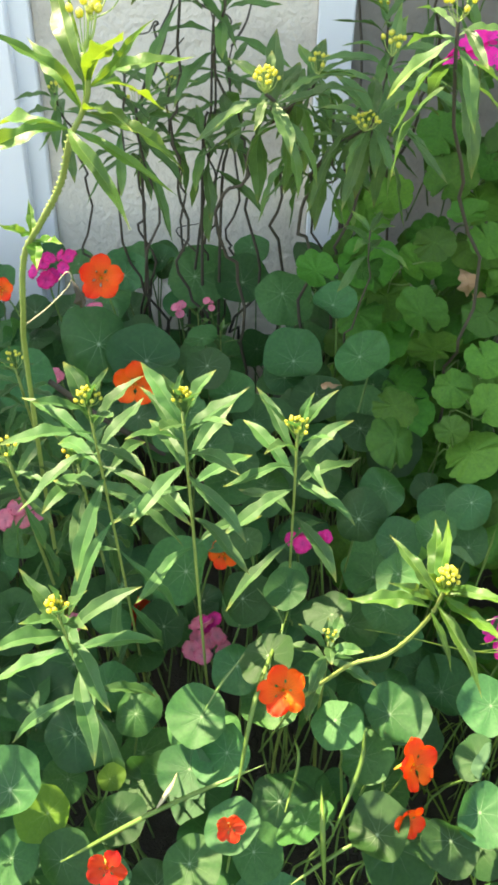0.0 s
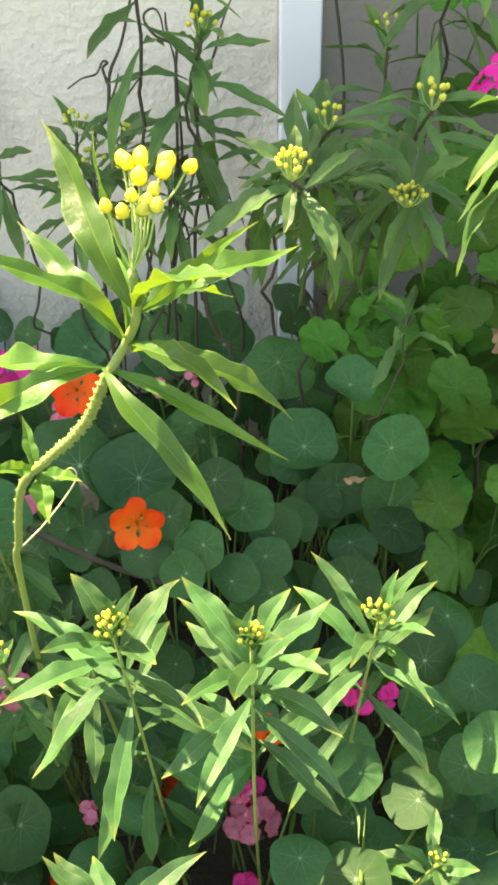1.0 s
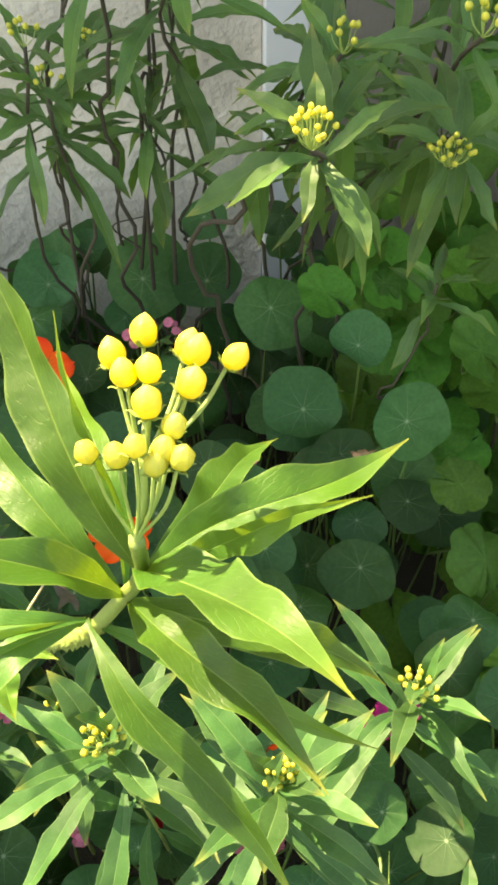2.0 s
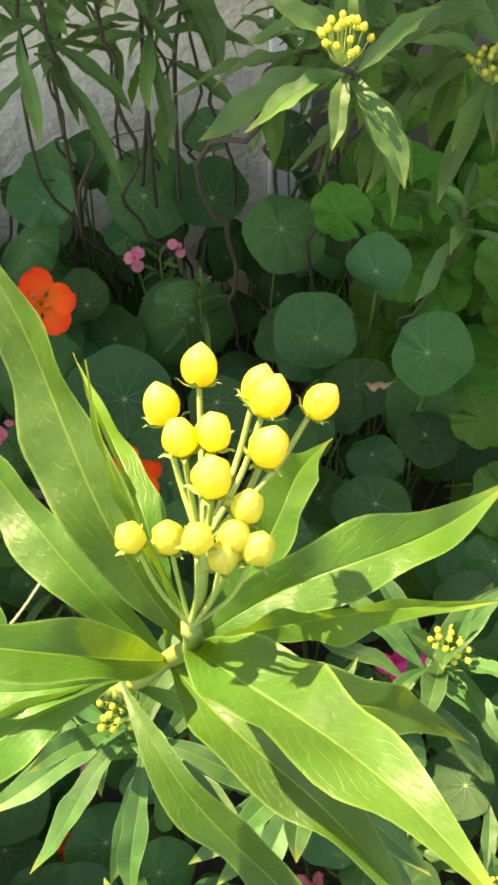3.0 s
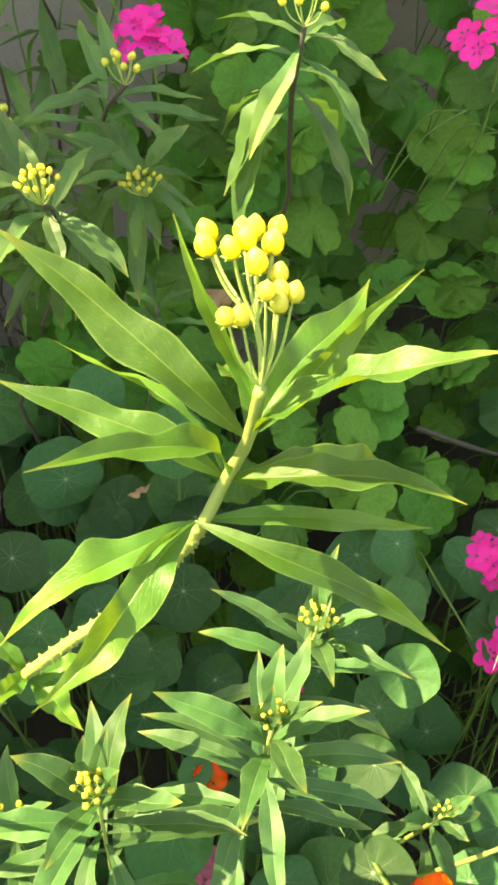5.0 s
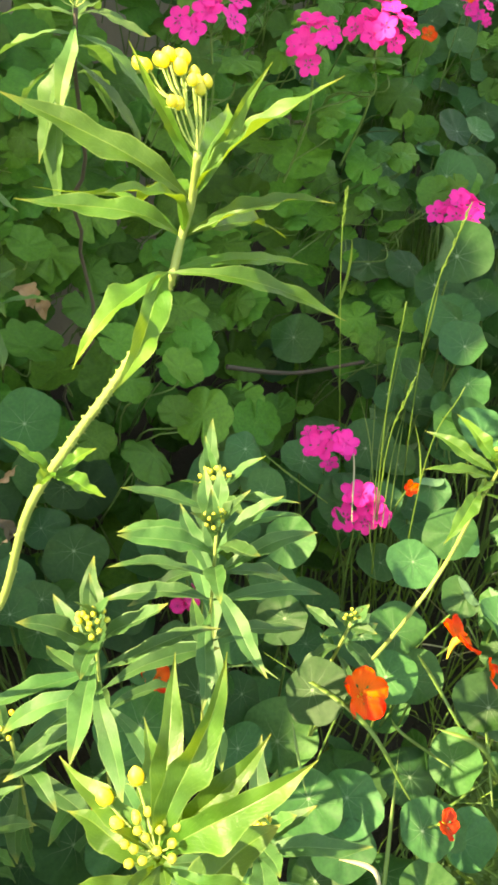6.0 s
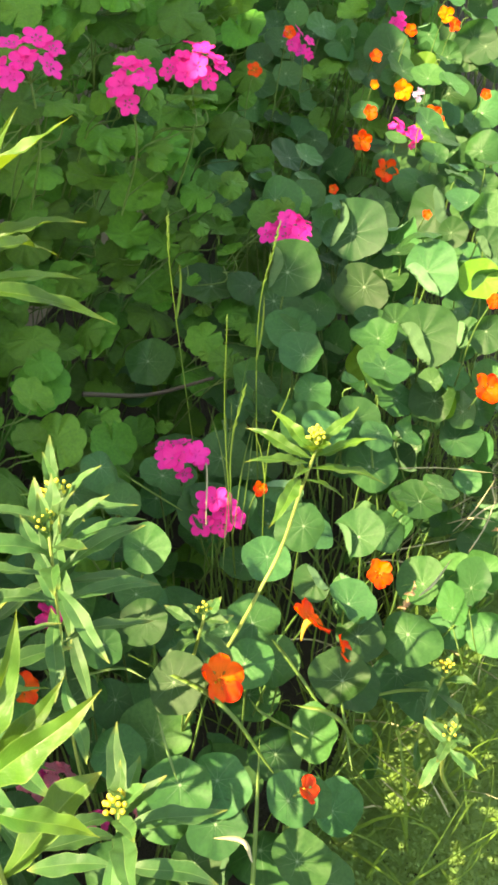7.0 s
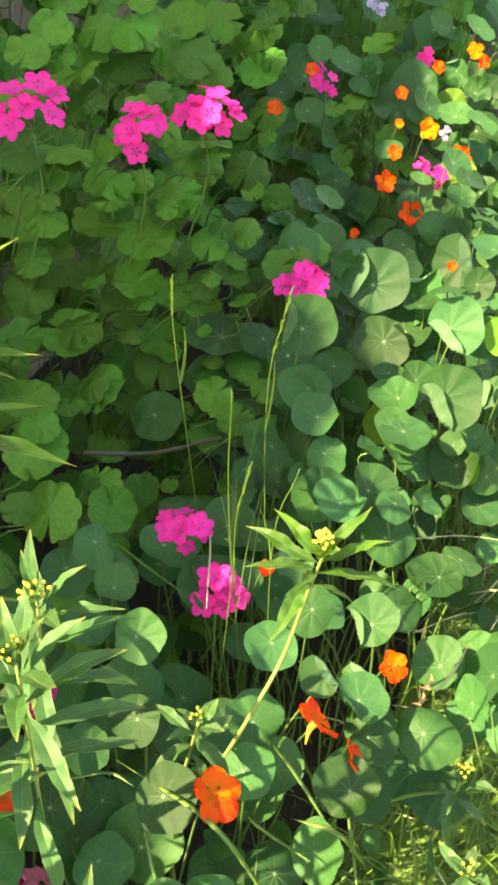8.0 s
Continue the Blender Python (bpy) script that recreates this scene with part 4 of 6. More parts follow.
g(0.610, 1.602, 0.707, 0.050, (-0.41, -0.67, 0.63))
g(0.648, 1.500, 1.030, 0.047, (-0.39, -0.62, 0.68))
g(0.670, 1.500, 0.729, 0.038, (-0.43, -0.48, 0.77))
g(0.638, 1.599, 0.884, 0.043, (-0.23, -0.76, 0.61))
g(0.848, 1.602, 0.664, 0.046, (-0.26, -0.39, 0.88))
g(0.704, 1.581, 0.797, 0.039, (-0.25, -0.78, 0.58))
g(0.814, 1.564, 0.878, 0.039, (-0.68, -0.42, 0.60))
g(0.791, 1.520, 0.591, 0.050, (-0.40, -0.50, 0.77))
g(0.709, 1.520, 0.625, 0.050, (-0.52, -0.45, 0.73))
g(0.661, 1.520, 0.558, 0.050, (-0.48, -0.53, 0.70))
g(0.832, 1.520, 0.621, 0.050, (-0.56, -0.55, 0.62))
g(0.746, 1.520, 0.550, 0.050, (-0.50, -0.62, 0.61))
g(0.647, 1.628, 1.008, 0.042, (-0.53, -0.71, 0.46))
g(0.636, 1.565, 0.985, 0.053, (-0.55, -0.59, 0.59))
g(0.578, 1.563, 0.969, 0.047, (-0.25, -0.66, 0.71))
g(0.643, 1.568, 0.926, 0.042, (-0.24, -0.68, 0.70))
g(0.696, 1.644, 1.004, 0.045, (-0.42, -0.72, 0.56))
g(0.742, 1.634, 0.982, 0.050, (-0.23, -0.69, 0.68))
g(0.594, 1.651, 0.909, 0.052, (-0.45, -0.63, 0.63))
g(0.655, 1.635, 0.832, 0.051, (-0.56, -0.48, 0.68))
g(0.543, 1.580, 0.873, 0.043, (-0.18, -0.57, 0.80))
g(0.745, 1.607, 1.049, 0.049, (-0.73, -0.52, 0.45))
g(0.697, 1.654, 1.064, 0.055, (-0.48, -0.71, 0.52))
g(0.812, 1.647, 0.980, 0.056, (-0.37, -0.63, 0.68))
g(0.451, 1.428, 0.747, 0.045, (0.09, -0.52, 0.85))
g(0.544, 1.394, 0.766, 0.036, (-0.14, -0.63, 0.77))
g(0.517, 1.513, 0.878, 0.032, (-0.27, -0.38, 0.89))
g(0.464, 1.475, 0.846, 0.033, (0.02, -0.66, 0.76))
g(0.550, 1.490, 0.843, 0.035, (-0.09, -0.62, 0.78))
g(0.497, 1.589, 0.902, 0.046, (-0.06, -0.64, 0.77))
g(0.479, 1.652, 0.953, 0.042, (-0.10, -0.64, 0.76))
g(0.560, 1.614, 0.923, 0.037, (-0.12, -0.69, 0.72))
g(0.399, 1.187, 0.676, 0.040, (0.20, -0.72, 0.66))
g(0.487, 1.283, 0.708, 0.030, (-0.13, -0.64, 0.76))
g(0.531, 1.227, 0.714, 0.032, (-0.02, -0.62, 0.79))
g(0.412, 1.310, 0.648, 0.035, (0.10, -0.51, 0.86))
g(0.481, 1.421, 0.685, 0.044, (-0.06, -0.07, 1.00))
g(0.286, 1.547, 0.754, 0.036, (0.04, -0.68, 0.73))
g(0.403, 1.614, 0.860, 0.042, (-0.20, -0.58, 0.79))
g(0.364, 1.564, 0.749, 0.043, (-0.15, -0.64, 0.76))
g(0.449, 1.510, 0.790, 0.037, (0.07, -0.62, 0.78))
g(0.546, 1.348, 0.713, 0.035, (-0.17, -0.56, 0.81))


def canopy(x, y):
    """The height of the low planting over the plan."""
    z = 0.52 + 0.12 * min(1, max(0, (y - 1.1) / 0.4))
    if x > 0.5:
        z += 0.10 * min(1, (x - 0.5) / 0.4) * min(1, max(0, (y - 0.75) / 0.25)) - 0.5 * max(0, 0.8 - y)
    return z - 0.9 * max(0, 0.72 - y)


def fill_low():
    """Leaves under the visible ones, thinning towards the soil."""
    count = {front: 0, back: 0, right: 0, far: 0}
    for i in range(2600):
        x, y = rnd(-0.6, 2.9), rnd(0.66, 1.98)
        if x > 0.48 and y > 1.15 + 0.1 * (x > 1.4):
            continue
        if y < 0.80 + 0.25 * random.random() and 0.22 < x < 0.72:
            continue
        if (x - 0.15) ** 2 + (y - 0.99) ** 2 < 0.0064 or (-0.06 < x < 0.30 and 1.42 < y and random.random() < 0.75):
            continue
        plant = far if x > 1.5 else right if x > 0.5 else back if y > 1.12 else front
        if count[plant] > {back: 215, front: 170, right: 160, far: 110}[plant]:
            continue
        count[plant] += 1
        z = canopy(x, y) - (0.02 if x > 0.7 else 0.05) - 0.26 * random.random() ** 1.6
        if z < 0.04:
            continue
        lean = Vector((rnd(-0.5, 0.3), rnd(-0.8, 0.0), 0.9))
        leaf_on_stalk(plant, random.choice(NAST), "leaf", (x, y, z), rnd(0.026, 0.05), lean, (x + rnd(-0.05, 0.05), y + rnd(0, 0.1), 0))


def fill_bush():
    """The geranium's inner leaves, behind those in view."""
    for plant, x0, x1, many in ((bush, 0.62, 2.6, 225), (low_bush, 0.34, 0.66, 75), (rear_bush, 0.45, 2.9, 296)):
        for i in range(many):
            x = rnd(x0, x1)
            z = rnd(0.25, 1.25 if x > 0.62 else 0.85)
            y = 1.33 + 0.42 * max(0, z - 0.45) + rnd(0.05, 0.25)
            if plant is rear_bush:
                z = rnd(0.45, 1.75)
                y = 1.62 + 0.2 * max(0, z - 0.8) + rnd(0, 0.14)
            elif i % 4 == 0:
                z = rnd(0.2, 0.55)
                y = rnd(1.12, 1.35)
            lean = Vector((rnd(-0.7, 0.2), rnd(-0.9, -0.1), rnd(0.7, 1.4)))
            leaf_on_stalk(plant, random.choice(GERA), "leaf", (x, y, z), rnd(0.04, 0.062) * (1.15 if plant is rear_bush else 1), lean, (x, y + 0.12, max(0.03, z - 0.2)), 0.0013)


def fill_far():
    """The far end of the bed, where the nasturtiums climb."""
    for i in range(180):
        x, y = rnd(1.5, 3.4), rnd(0.85, 2.0)
        z = 0.36 + 0.42 * max(0, y - 0.9) + 0.08 * (x - 1.5) + rnd(-0.12, 0.12)
        lean = Vector((rnd(-0.9, 0.0), rnd(-0.8, 0.0), 0.8))
        leaf_on_stalk(far, random.choice(NAST), "leaf", (x, y, z), rnd(0.035, 0.062), lean, (x + 0.05, y + 0.1, max(0, z - 0.4)))


def fill_wall_foot():
    """Crowded leaves in the deep shade at the foot of the wall."""
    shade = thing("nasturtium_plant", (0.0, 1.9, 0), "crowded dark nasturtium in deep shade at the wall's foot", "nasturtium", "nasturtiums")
    for i in range(290):
        x, y = rnd(-0.75, 0.62), rnd(1.62, 2.09)
        gap = -0.10 < x < 0.33
        if (abs(x - 0.065) < 0.07 and y < 1.72) or (gap and random.random() < 0.6):
            continue
        z = 0.43 - (0.13 if x < -0.13 else 0.02) + 0.47 * (2.1 - y) - (0.12 if gap else 0.0) - 0.34 * random.random() ** 1.6 + 0.05 * noise.noise(Vector((x * 6, y * 6, 0)))
        lean = Vector((rnd(-0.5, 0.5), rnd(-1.0, -0.1), 0.6))
        leaf_on_stalk(shade, random.choice(NAST), "leaf", (x, y, z), rnd(0.032, 0.056), lean, (x + rnd(-0.04, 0.04), y, 0))


def fill_end():
    """A leafy shrub that closes the far end of the bed."""
    shrub = thing("geranium_bush", (3.6, 1.8, 0), "far geranium bush in the wall's shade", "geranium")
    for i in range(290):
        x, y = rnd(2.5, 5.4), rnd(1.55, 2.1)
        z = rnd(0.02, 0.35 + 0.5 * (y - 1.4))
        leaf_on_stalk(shrub, random.choice(GERA), "leaf", (x, y, z), rnd(0.05, 0.085), (rnd(-1, -0.2), rnd(-0.6, 0), rnd(0.2, 0.9)), (x + 0.05, y, max(0, z - 0.2)))


fill_wall_foot()
fill_end()
fill_low()
fill_bush()
fill_far()


# ---- flowers ----
def petal(length, wide, claw, curl, seed, ruffle=0.06):
    rng = random.Random(seed)
    bm = bmesh.new()
    uv = bm.loops.layers.uv.new("UVMap")
    rows, p = [], rng.uniform(0, 6)
    for i in range(12):
        s = i / 11
        k = math.sqrt(max(0.02, 1 - ((s - 0.60) / 0.405) ** 2)) if s > 0.30 else 0.0
        w = wide * max(k, claw * (0.6 + 1.3 * s) if s < 0.6 else 0.0)
        row = []
        for j in range(-3, 4):
            f = j / 3
            x = length * s
            z = curl * length * s * s + ruffle * length * s * math.sin(5 * f + p) * s + 0.10 * wide * f * f
            row.append((bm.verts.new((x, w * f, z)), s, 0.5 + 0.5 * f))
        rows.append(row)
    for a, b in zip(rows, rows[1:]):
        for j in range(6):
            q = (a[j], a[j + 1], b[j + 1], b[j])
            f = bm.faces.new([k[0] for k in q])
            for lo, k in zip(f.loops, q):
                lo[uv].uv = (k[1], k[2])
    return bm


def petals_of(material):
    return [mesh_of("petal", petal(1.0, 0.47, 0.36, c, 40 + i, 0.10), material) for i, c in enumerate((-0.12, 0.05, -0.2))]


PETALS = {"orange": petals_of(M_ORANGE), "red": petals_of(M_RED), "amber": petals_of(M_AMBER)}


def spur_mesh():
    bm = tube(bmesh.new(), smooth_path([(0, 0, 0.05), (0, 0, -0.25), (0.1, 0, -0.55), (0.3, 0, -0.95)], 4), 0.2, 0.03, 8)
    for j in range(5):
        a = 2 * math.pi * j / 5
        v = [bm.verts.new(q) for q in ((0.1 * math.cos(a - 0.5), 0.1 * math.sin(a - 0.5), -0.1), (0.1 * math.cos(a + 0.5), 0.1 * math.sin(a + 0.5), -0.1), (0.45 * math.cos(a), 0.45 * math.sin(a), 0.02))]
        bm.faces.new(v)
    return mesh_of("spur", bm, plain_material("flower spur", (0.75, 0.45, 0.06), (0.85, 0.55, 0.10), 8, 0.5, 0.1, (0.8, 0.5, 0.05), 0.3))


SPUR = spur_mesh()


def nasturtium_flower(plant, at, radius, n, colour="orange", open_=0.36, stalk=True):
    """A five-petalled flower with its spur, on a stalk."""
    at, base = Vector(at), plant.location
    m = Matrix.Translation(at - base) @ facing(n, rnd(0, 6)) @ Matrix.Scale(radius, 4)
    flower = part("flower", SPUR, None, plant, "open %s nasturtium flower" % colour)
    flower.matrix_basis = m
    for j in range(5):
        p = part("petal", random.choice(PETALS[colour]), None, flower)
        p.matrix_basis = Matrix.Rotation(2 * math.pi * j / 5 + rnd(-0.12, 0.12), 4, "Z") @ Matrix.Translation((0.06, 0, 0)) @ Matrix.Rotation(-open_ + rnd(-0.18, 0.18), 4, "Y") @ Matrix.Rotation(rnd(-0.4, 0.4), 4, "X")
    if stalk:
        nn = Vector(n).normalized()
        p1 = at - nn * radius * 0.5
        part("stalk", tube(bmesh.new(), smooth_path([q - base for q in (p1, p1 + Vector((0.01, 0.03, -0.08)), p1 + Vector((rnd(-0.04, 0.04), 0.06, -0.22)))], 5), 0.0013, 0.0016, 5), M_STALK, plant)


def floret_mesh(material, name, many=5, wide=0.42, ruffle=0.05):
    bm = bmesh.new()
    for j in range(many):
        q = petal(1.0, wide, 0.30, -0.1, 90 + j, ruffle)
        q.transform(Matrix.Rotation(2 * math.pi * j / many, 4, "Z") @ Matrix.Rotation(-0.28, 4, "Y"))
        me = bpy.data.meshes.new("x")
        q.to_mesh(me)
        q.free()
        bm.from_mesh(me)
        bpy.data.meshes.remove(me)
    return mesh_of(name, bm, material)


FLORET_PINK = floret_mesh(M_PINK, "floret", 5, 0.37, 0.05)
FLORET_ROSE = floret_mesh(M_ROSE, "floret", 7, 0.5, 0.16)
FLORET_MAGENTA = floret_mesh(M_MAGENTA, "floret", 7, 0.5, 0.16)
FLORET_LILAC = floret_mesh(M_LILAC, "floret", 6, 0.3, 0.1)


def flower_head(plant, at, spread, n, many, size, me, label, stem_to=None):
    """A rounded head of florets on thin stalks under one main stalk."""
    at, base, nn = Vector(at), plant.location, Vector(n).normalized()
    hub = at - nn * spread * 0.9
    q = nn.to_track_quat("Z", "Y")
    ends = []
    for i in range(many):
        a, k = 2.4 * i, math.sqrt((i + 0.4) / many)
        ends.append((at + q @ Vector((spread * k * math.cos(a), spread * k * math.sin(a), spread * 0.45 * (1 - 1.6 * k * k))) + Vector((rnd(-1, 1), rnd(-1, 1), rnd(-1, 1))) * spread * 0.36))
    bm = bmesh.new()
    for e in ends:
        tube(bm, [p - base for p in (hub, hub.lerp(e, 0.5) - nn * 0.002, e)], 0.0008, 0.0007, 5)
    low = Vector(stem_to) if stem_to else hub + Vector((0.02, 0.08, -0.22))
    tube(bm, smooth_path([p - base for p in (low, low.lerp(hub, 0.5) + Vector((0, -0.02, 0.01)), hub)], 6), 0.0022, 0.0018, 6)
    head = part("flower_head", bm, M_STALK, plant, label)
    for e in ends:
        f = part("floret", me, None, head)
        d = ((e - hub).normalized() + nn * 0.4 + Vector((rnd(-0.5, 0.5), rnd(-0.5, 0.5), rnd(-0.4, 0.4)))).normalized()
        f.matrix_basis = Matrix.Translation(e - base) @ facing(d, rnd(0, 6)) @ Matrix.Scale(size * rnd(0.7, 1.2), 4)
    return head


# the tall milkweed in bloom, close to the path
hero_node = Vector((0.0870, 0.8095, 1.2870))
HERO_BUDS = [(0.0930, 0.8410, 1.3230), (0.1130, 0.8330, 1.3210), (0.1040, 0.8320, 1.3240), (0.1030, 0.8220, 1.3240), (0.0860, 0.8310, 1.3260), (0.0890, 0.8230, 1.3280), (0.0790, 0.8140, 1.3150), (0.0900, 0.8090, 1.3210), (0.1027, 0.8364, 1.3222), (0.0943, 0.8231, 1.3286), (0.0934, 0.8170, 1.3239), (0.0851, 0.8149, 1.3113), (0.0938, 0.8079, 1.3155), (0.0994, 0.8082, 1.3164), (0.0982, 0.8139, 1.3205), (0.0959, 0.8102, 1.3175)]
HERO_LEAVES = [
    ((0.0860, 0.8165, 1.2620), (0.0470, 0.8900, 1.3230), 0.0080, 0.06, (-0.25, -0.45, 1)),
    ((0.0868, 0.8110, 1.2760), (0.0760, 0.8300, 1.3400), 0.0031, 0.02, (-0.9, -0.3, 0.3)),
    ((0.0860, 0.8165, 1.2620), (0.1600, 0.8400, 1.2790), 0.0073, 0.10, (0, -0.5, 0.9)),
    ((0.0860, 0.8165, 1.2620), (0.1380, 0.7960, 1.3130), 0.0038, -0.03, (0.0, -0.75, 0.5)),
    ((0.0860, 0.8165, 1.2620), (0.1253, 0.7509, 1.3155), 0.0084, 0.07, (0.2, -0.2, 1)),
    ((0.0800, 0.8215, 1.2435), (0.1540, 0.8050, 1.2070), 0.0073, 0.12, (0.2, -0.3, 1)),
    ((0.0800, 0.8215, 1.2435), (0.1258, 0.7583, 1.2520), 0.0073, 0.10, (0.2, -0.4, 1)),
    ((0.0670, 0.8240, 1.2300), (0.1210, 0.7510, 1.1860), 0.0057, 0.10, (0, -0.5, 0.9)),
    ((0.0670, 0.8240, 1.2300), (0.1500, 0.7900, 1.1960), 0.0042, 0.08, (0, -0.5, 0.8)),
    ((0.0860, 0.8165, 1.2620), (0.1330, 0.8960, 1.2210), 0.0063, 0.08, (0, -0.3, 1)),
    ((0.0800, 0.8215, 1.2435), (0.0300, 0.8780, 1.2790), 0.0066, 0.10, (-0.2, -0.4, 1)),
    ((0.0800, 0.8215, 1.2435), (0.0618, 0.8988, 1.2667), 0.0042, 0.10, (0.5, -0.5, 0.6)),
    ((0.0800, 0.8215, 1.2435), (0.0110, 0.8060, 1.3035), 0.0060, 0.14, (0, -0.3, 1)),
    ((0.0670, 0.8240, 1.2300), (-0.0063, 0.8300, 1.2175), 0.0063, 0.16, (0, -0.3, 1)),
    ((0.0670, 0.8240, 1.2300), (-0.0086, 0.8046, 1.2140), 0.0074, 0.10, (0.1, -0.6, 0.7)),
    ((0.0100, 0.8915, 1.1080), (-0.0160, 0.8750, 1.1300), 0.0045, 0.06, (0, -0.4, 1)),
    ((0.0100, 0.8915, 1.1080), (0.0380, 0.8780, 1.1120), 0.0048, 0.06, (0, -0.4, 1)),
    ((0.0100, 0.8915, 1.1080), (0.0020, 0.9150, 1.1360), 0.0040, 0.06, (0, -0.4, 1)),
    ((0.0100, 0.8915, 1.1080), (0.0180, 0.8600, 1.0960), 0.0065, 0.06, (0, -0.4, 1)),
]
hero = milkweed([(-0.10, 1.16, 0.0), (-0.095, 1.12, 0.5), (-0.050, 0.995, 0.900), (-0.026, 0.937, 1.005), (-0.006, 0.905, 1.085), (0.020, 0.880, 1.129), (0.039, 0.860, 1.159), (0.054, 0.843, 1.187), (0.067, 0.825, 1.222), (0.079, 0.8215, 1.2435), (0.086, 0.8165, 1.262), tuple(hero_node)], "tall milkweed with long lance leaves and closed yellow buds", HERO_LEAVES, 3, mat=M_MILK, buds=0, pairs=0, thick=0.0026, low=0, knobs=210)
# a dead leaf on its dry, hooked stalk hangs from the stem
part("dry_stalk", tube(bmesh.new(), smooth_path([Vector(p) - hero.location for p in ((-0.030, 0.946, 0.988), (-0.010, 0.962, 0.999), (0.009, 0.982, 1.013), (0.014, 0.986, 1.024), (0.009, 0.988, 1.028), (0.001, 0.985, 1.020))], 6), 0.0007, 0.0005, 6, 0.15), M_STRAW, hero, "dry pale hooked stalk")
part("dead_leaf", lance(Vector((0.014, 0.984, 1.022)) - hero.location, Vector((0.020, 0.992, 0.984)) - hero.location, 0.0055, 0.3, (0.3, -0.7, 0.4), 0.5, 0.35, 5, 1.4), M_WOOD, hero, "shrivelled dark brown dead leaf")
upper_node = Vector((0.0905, 0.8150, 1.3060))
part("stalk", tube(bmesh.new(), smooth_path([hero_node - hero.location, hero_node.lerp(upper_node, 0.5) + Vector((0.001, 0, 0)) - hero.location, upper_node - hero.location], 5), 0.0011, 0.0009, 7), M_STEM, hero)
umbel(hero, upper_node, [Vector(p) - ((Vector(p) - upper_node).normalized() + Vector((0, 0, 0.35))).normalized() * 0.0034 for p in HERO_BUDS if p[1] > 0.816], 0.0069)
umbel(hero, hero_node, [Vector(p) - ((Vector(p) - hero_node).normalized() + Vector((0, 0, 0.35))).normalized() * 0.0034 for p in HERO_BUDS if p[1] <= 0.816], 0.0059, BUD_GREEN)
# shorter milkweed shoots in front
milkweed([(0.050, 1.071, 0.000), (0.035, 1.021, 0.458), (0.030, 0.931, 0.901)], "leafy milkweed shoot with a small cluster of yellow buds", [], 11, thick=0.0019, step=0.20, leaf=0.10, buds=18, pairs=9, low=5, gap=0.009, bud=0.0060, spread=0.013, rise=0.020, width=0.0078)
milkweed([(0.156, 1.020, 0.000), (0.141, 0.970, 0.477), (0.136, 0.880, 0.940)], "leafy milkweed shoot with small green buds", [], 12, thick=0.0019, step=0.14, leaf=0.090, buds=18, pairs=9, low=2, bud=0.0048, gap=0.0075, spread=0.009, rise=0.022, bud_me=BUD_GREEN, width=0.0072)
milkweed([(0.273, 1.111, 0.000), (0.258, 1.061, 0.429), (0.253, 0.971, 0.844)], "milkweed shoot with orange-yellow buds above narrow leaves", [], 13, thick=0.0019, step=0.19, leaf=0.10, buds=15, pairs=7, low=2, gap=0.009, bud=0.0062, spread=0.014, rise=0.020, width=0.0076)
milkweed([(0.031, 0.922, 0.000), (0.016, 0.872, 0.379), (0.011, 0.782, 0.744)], "leafy milkweed shoot with a small cluster of yellow buds", [], 14, thick=0.0019, step=0.22, leaf=0.090, buds=14, pairs=6, low=3, gap=0.010, bud=0.0056, spread=0.010, rise=0.018, width=0.0084)
milkweed([(0.320, 0.988, 0.000), (0.305, 0.938, 0.329), (0.300, 0.848, 0.643)], "small milkweed side shoot with tiny green buds", [], 15, leaf=0.055, buds=7, pairs=6, bud=0.004, spread=0.008, rise=0.014, bud_me=BUD_GREEN, width=0.0065)
LEANING_LEAVES = [
    ((0.383, 0.728, 0.862), (0.440, 0.697, 0.885), 0.0058, 0.05, (0, -0.4, 1)),
    ((0.382, 0.732, 0.852), (0.434, 0.675, 0.850), 0.0062, 0.06, (0.1, -0.3, 1)),
    ((0.380, 0.738, 0.838), (0.417, 0.660, 0.802), 0.0062, 0.08, (0.2, -0.2, 1)),
    ((0.378, 0.744, 0.822), (0.300, 0.750, 0.822), 0.0078, 0.14, (-0.2, -0.4, 1)),
    ((0.383, 0.728, 0.862), (0.387, 0.776, 0.905), 0.0066, 0.06, (-0.5, -0.3, 0.8)),
    ((0.382, 0.732, 0.852), (0.383, 0.806, 0.876), 0.0070, 0.08, (-0.4, -0.2, 0.9)),
    ((0.381, 0.735, 0.845), (0.340, 0.790, 0.868), 0.0060, 0.08, (-0.2, -0.3, 1)),
    ((0.378, 0.744, 0.822), (0.398, 0.700, 0.785), 0.0034, 0.10, (0.2, -0.4, 0.9)),
    ((0.380, 0.738, 0.838), (0.335, 0.735, 0.862), 0.0058, 0.10, (-0.2, -0.4, 1)),
]
milkweed([(0.240, 1.000, 0.000), (0.255, 0.900, 0.400), (0.308, 0.794, 0.657), (0.352, 0.766, 0.725), (0.378, 0.746, 0.800), (0.384, 0.725, 0.868)], "leaning milkweed with a knobbly stem and a yellow bud cluster", LEANING_LEAVES, 16, leaf=0.045, buds=24, pairs=2, bud=0.0052, spread=0.009, width=0.0082, thick=0.0021, gap=0.007, low=0, step=0.3, mat=M_MILK, knobs=110)
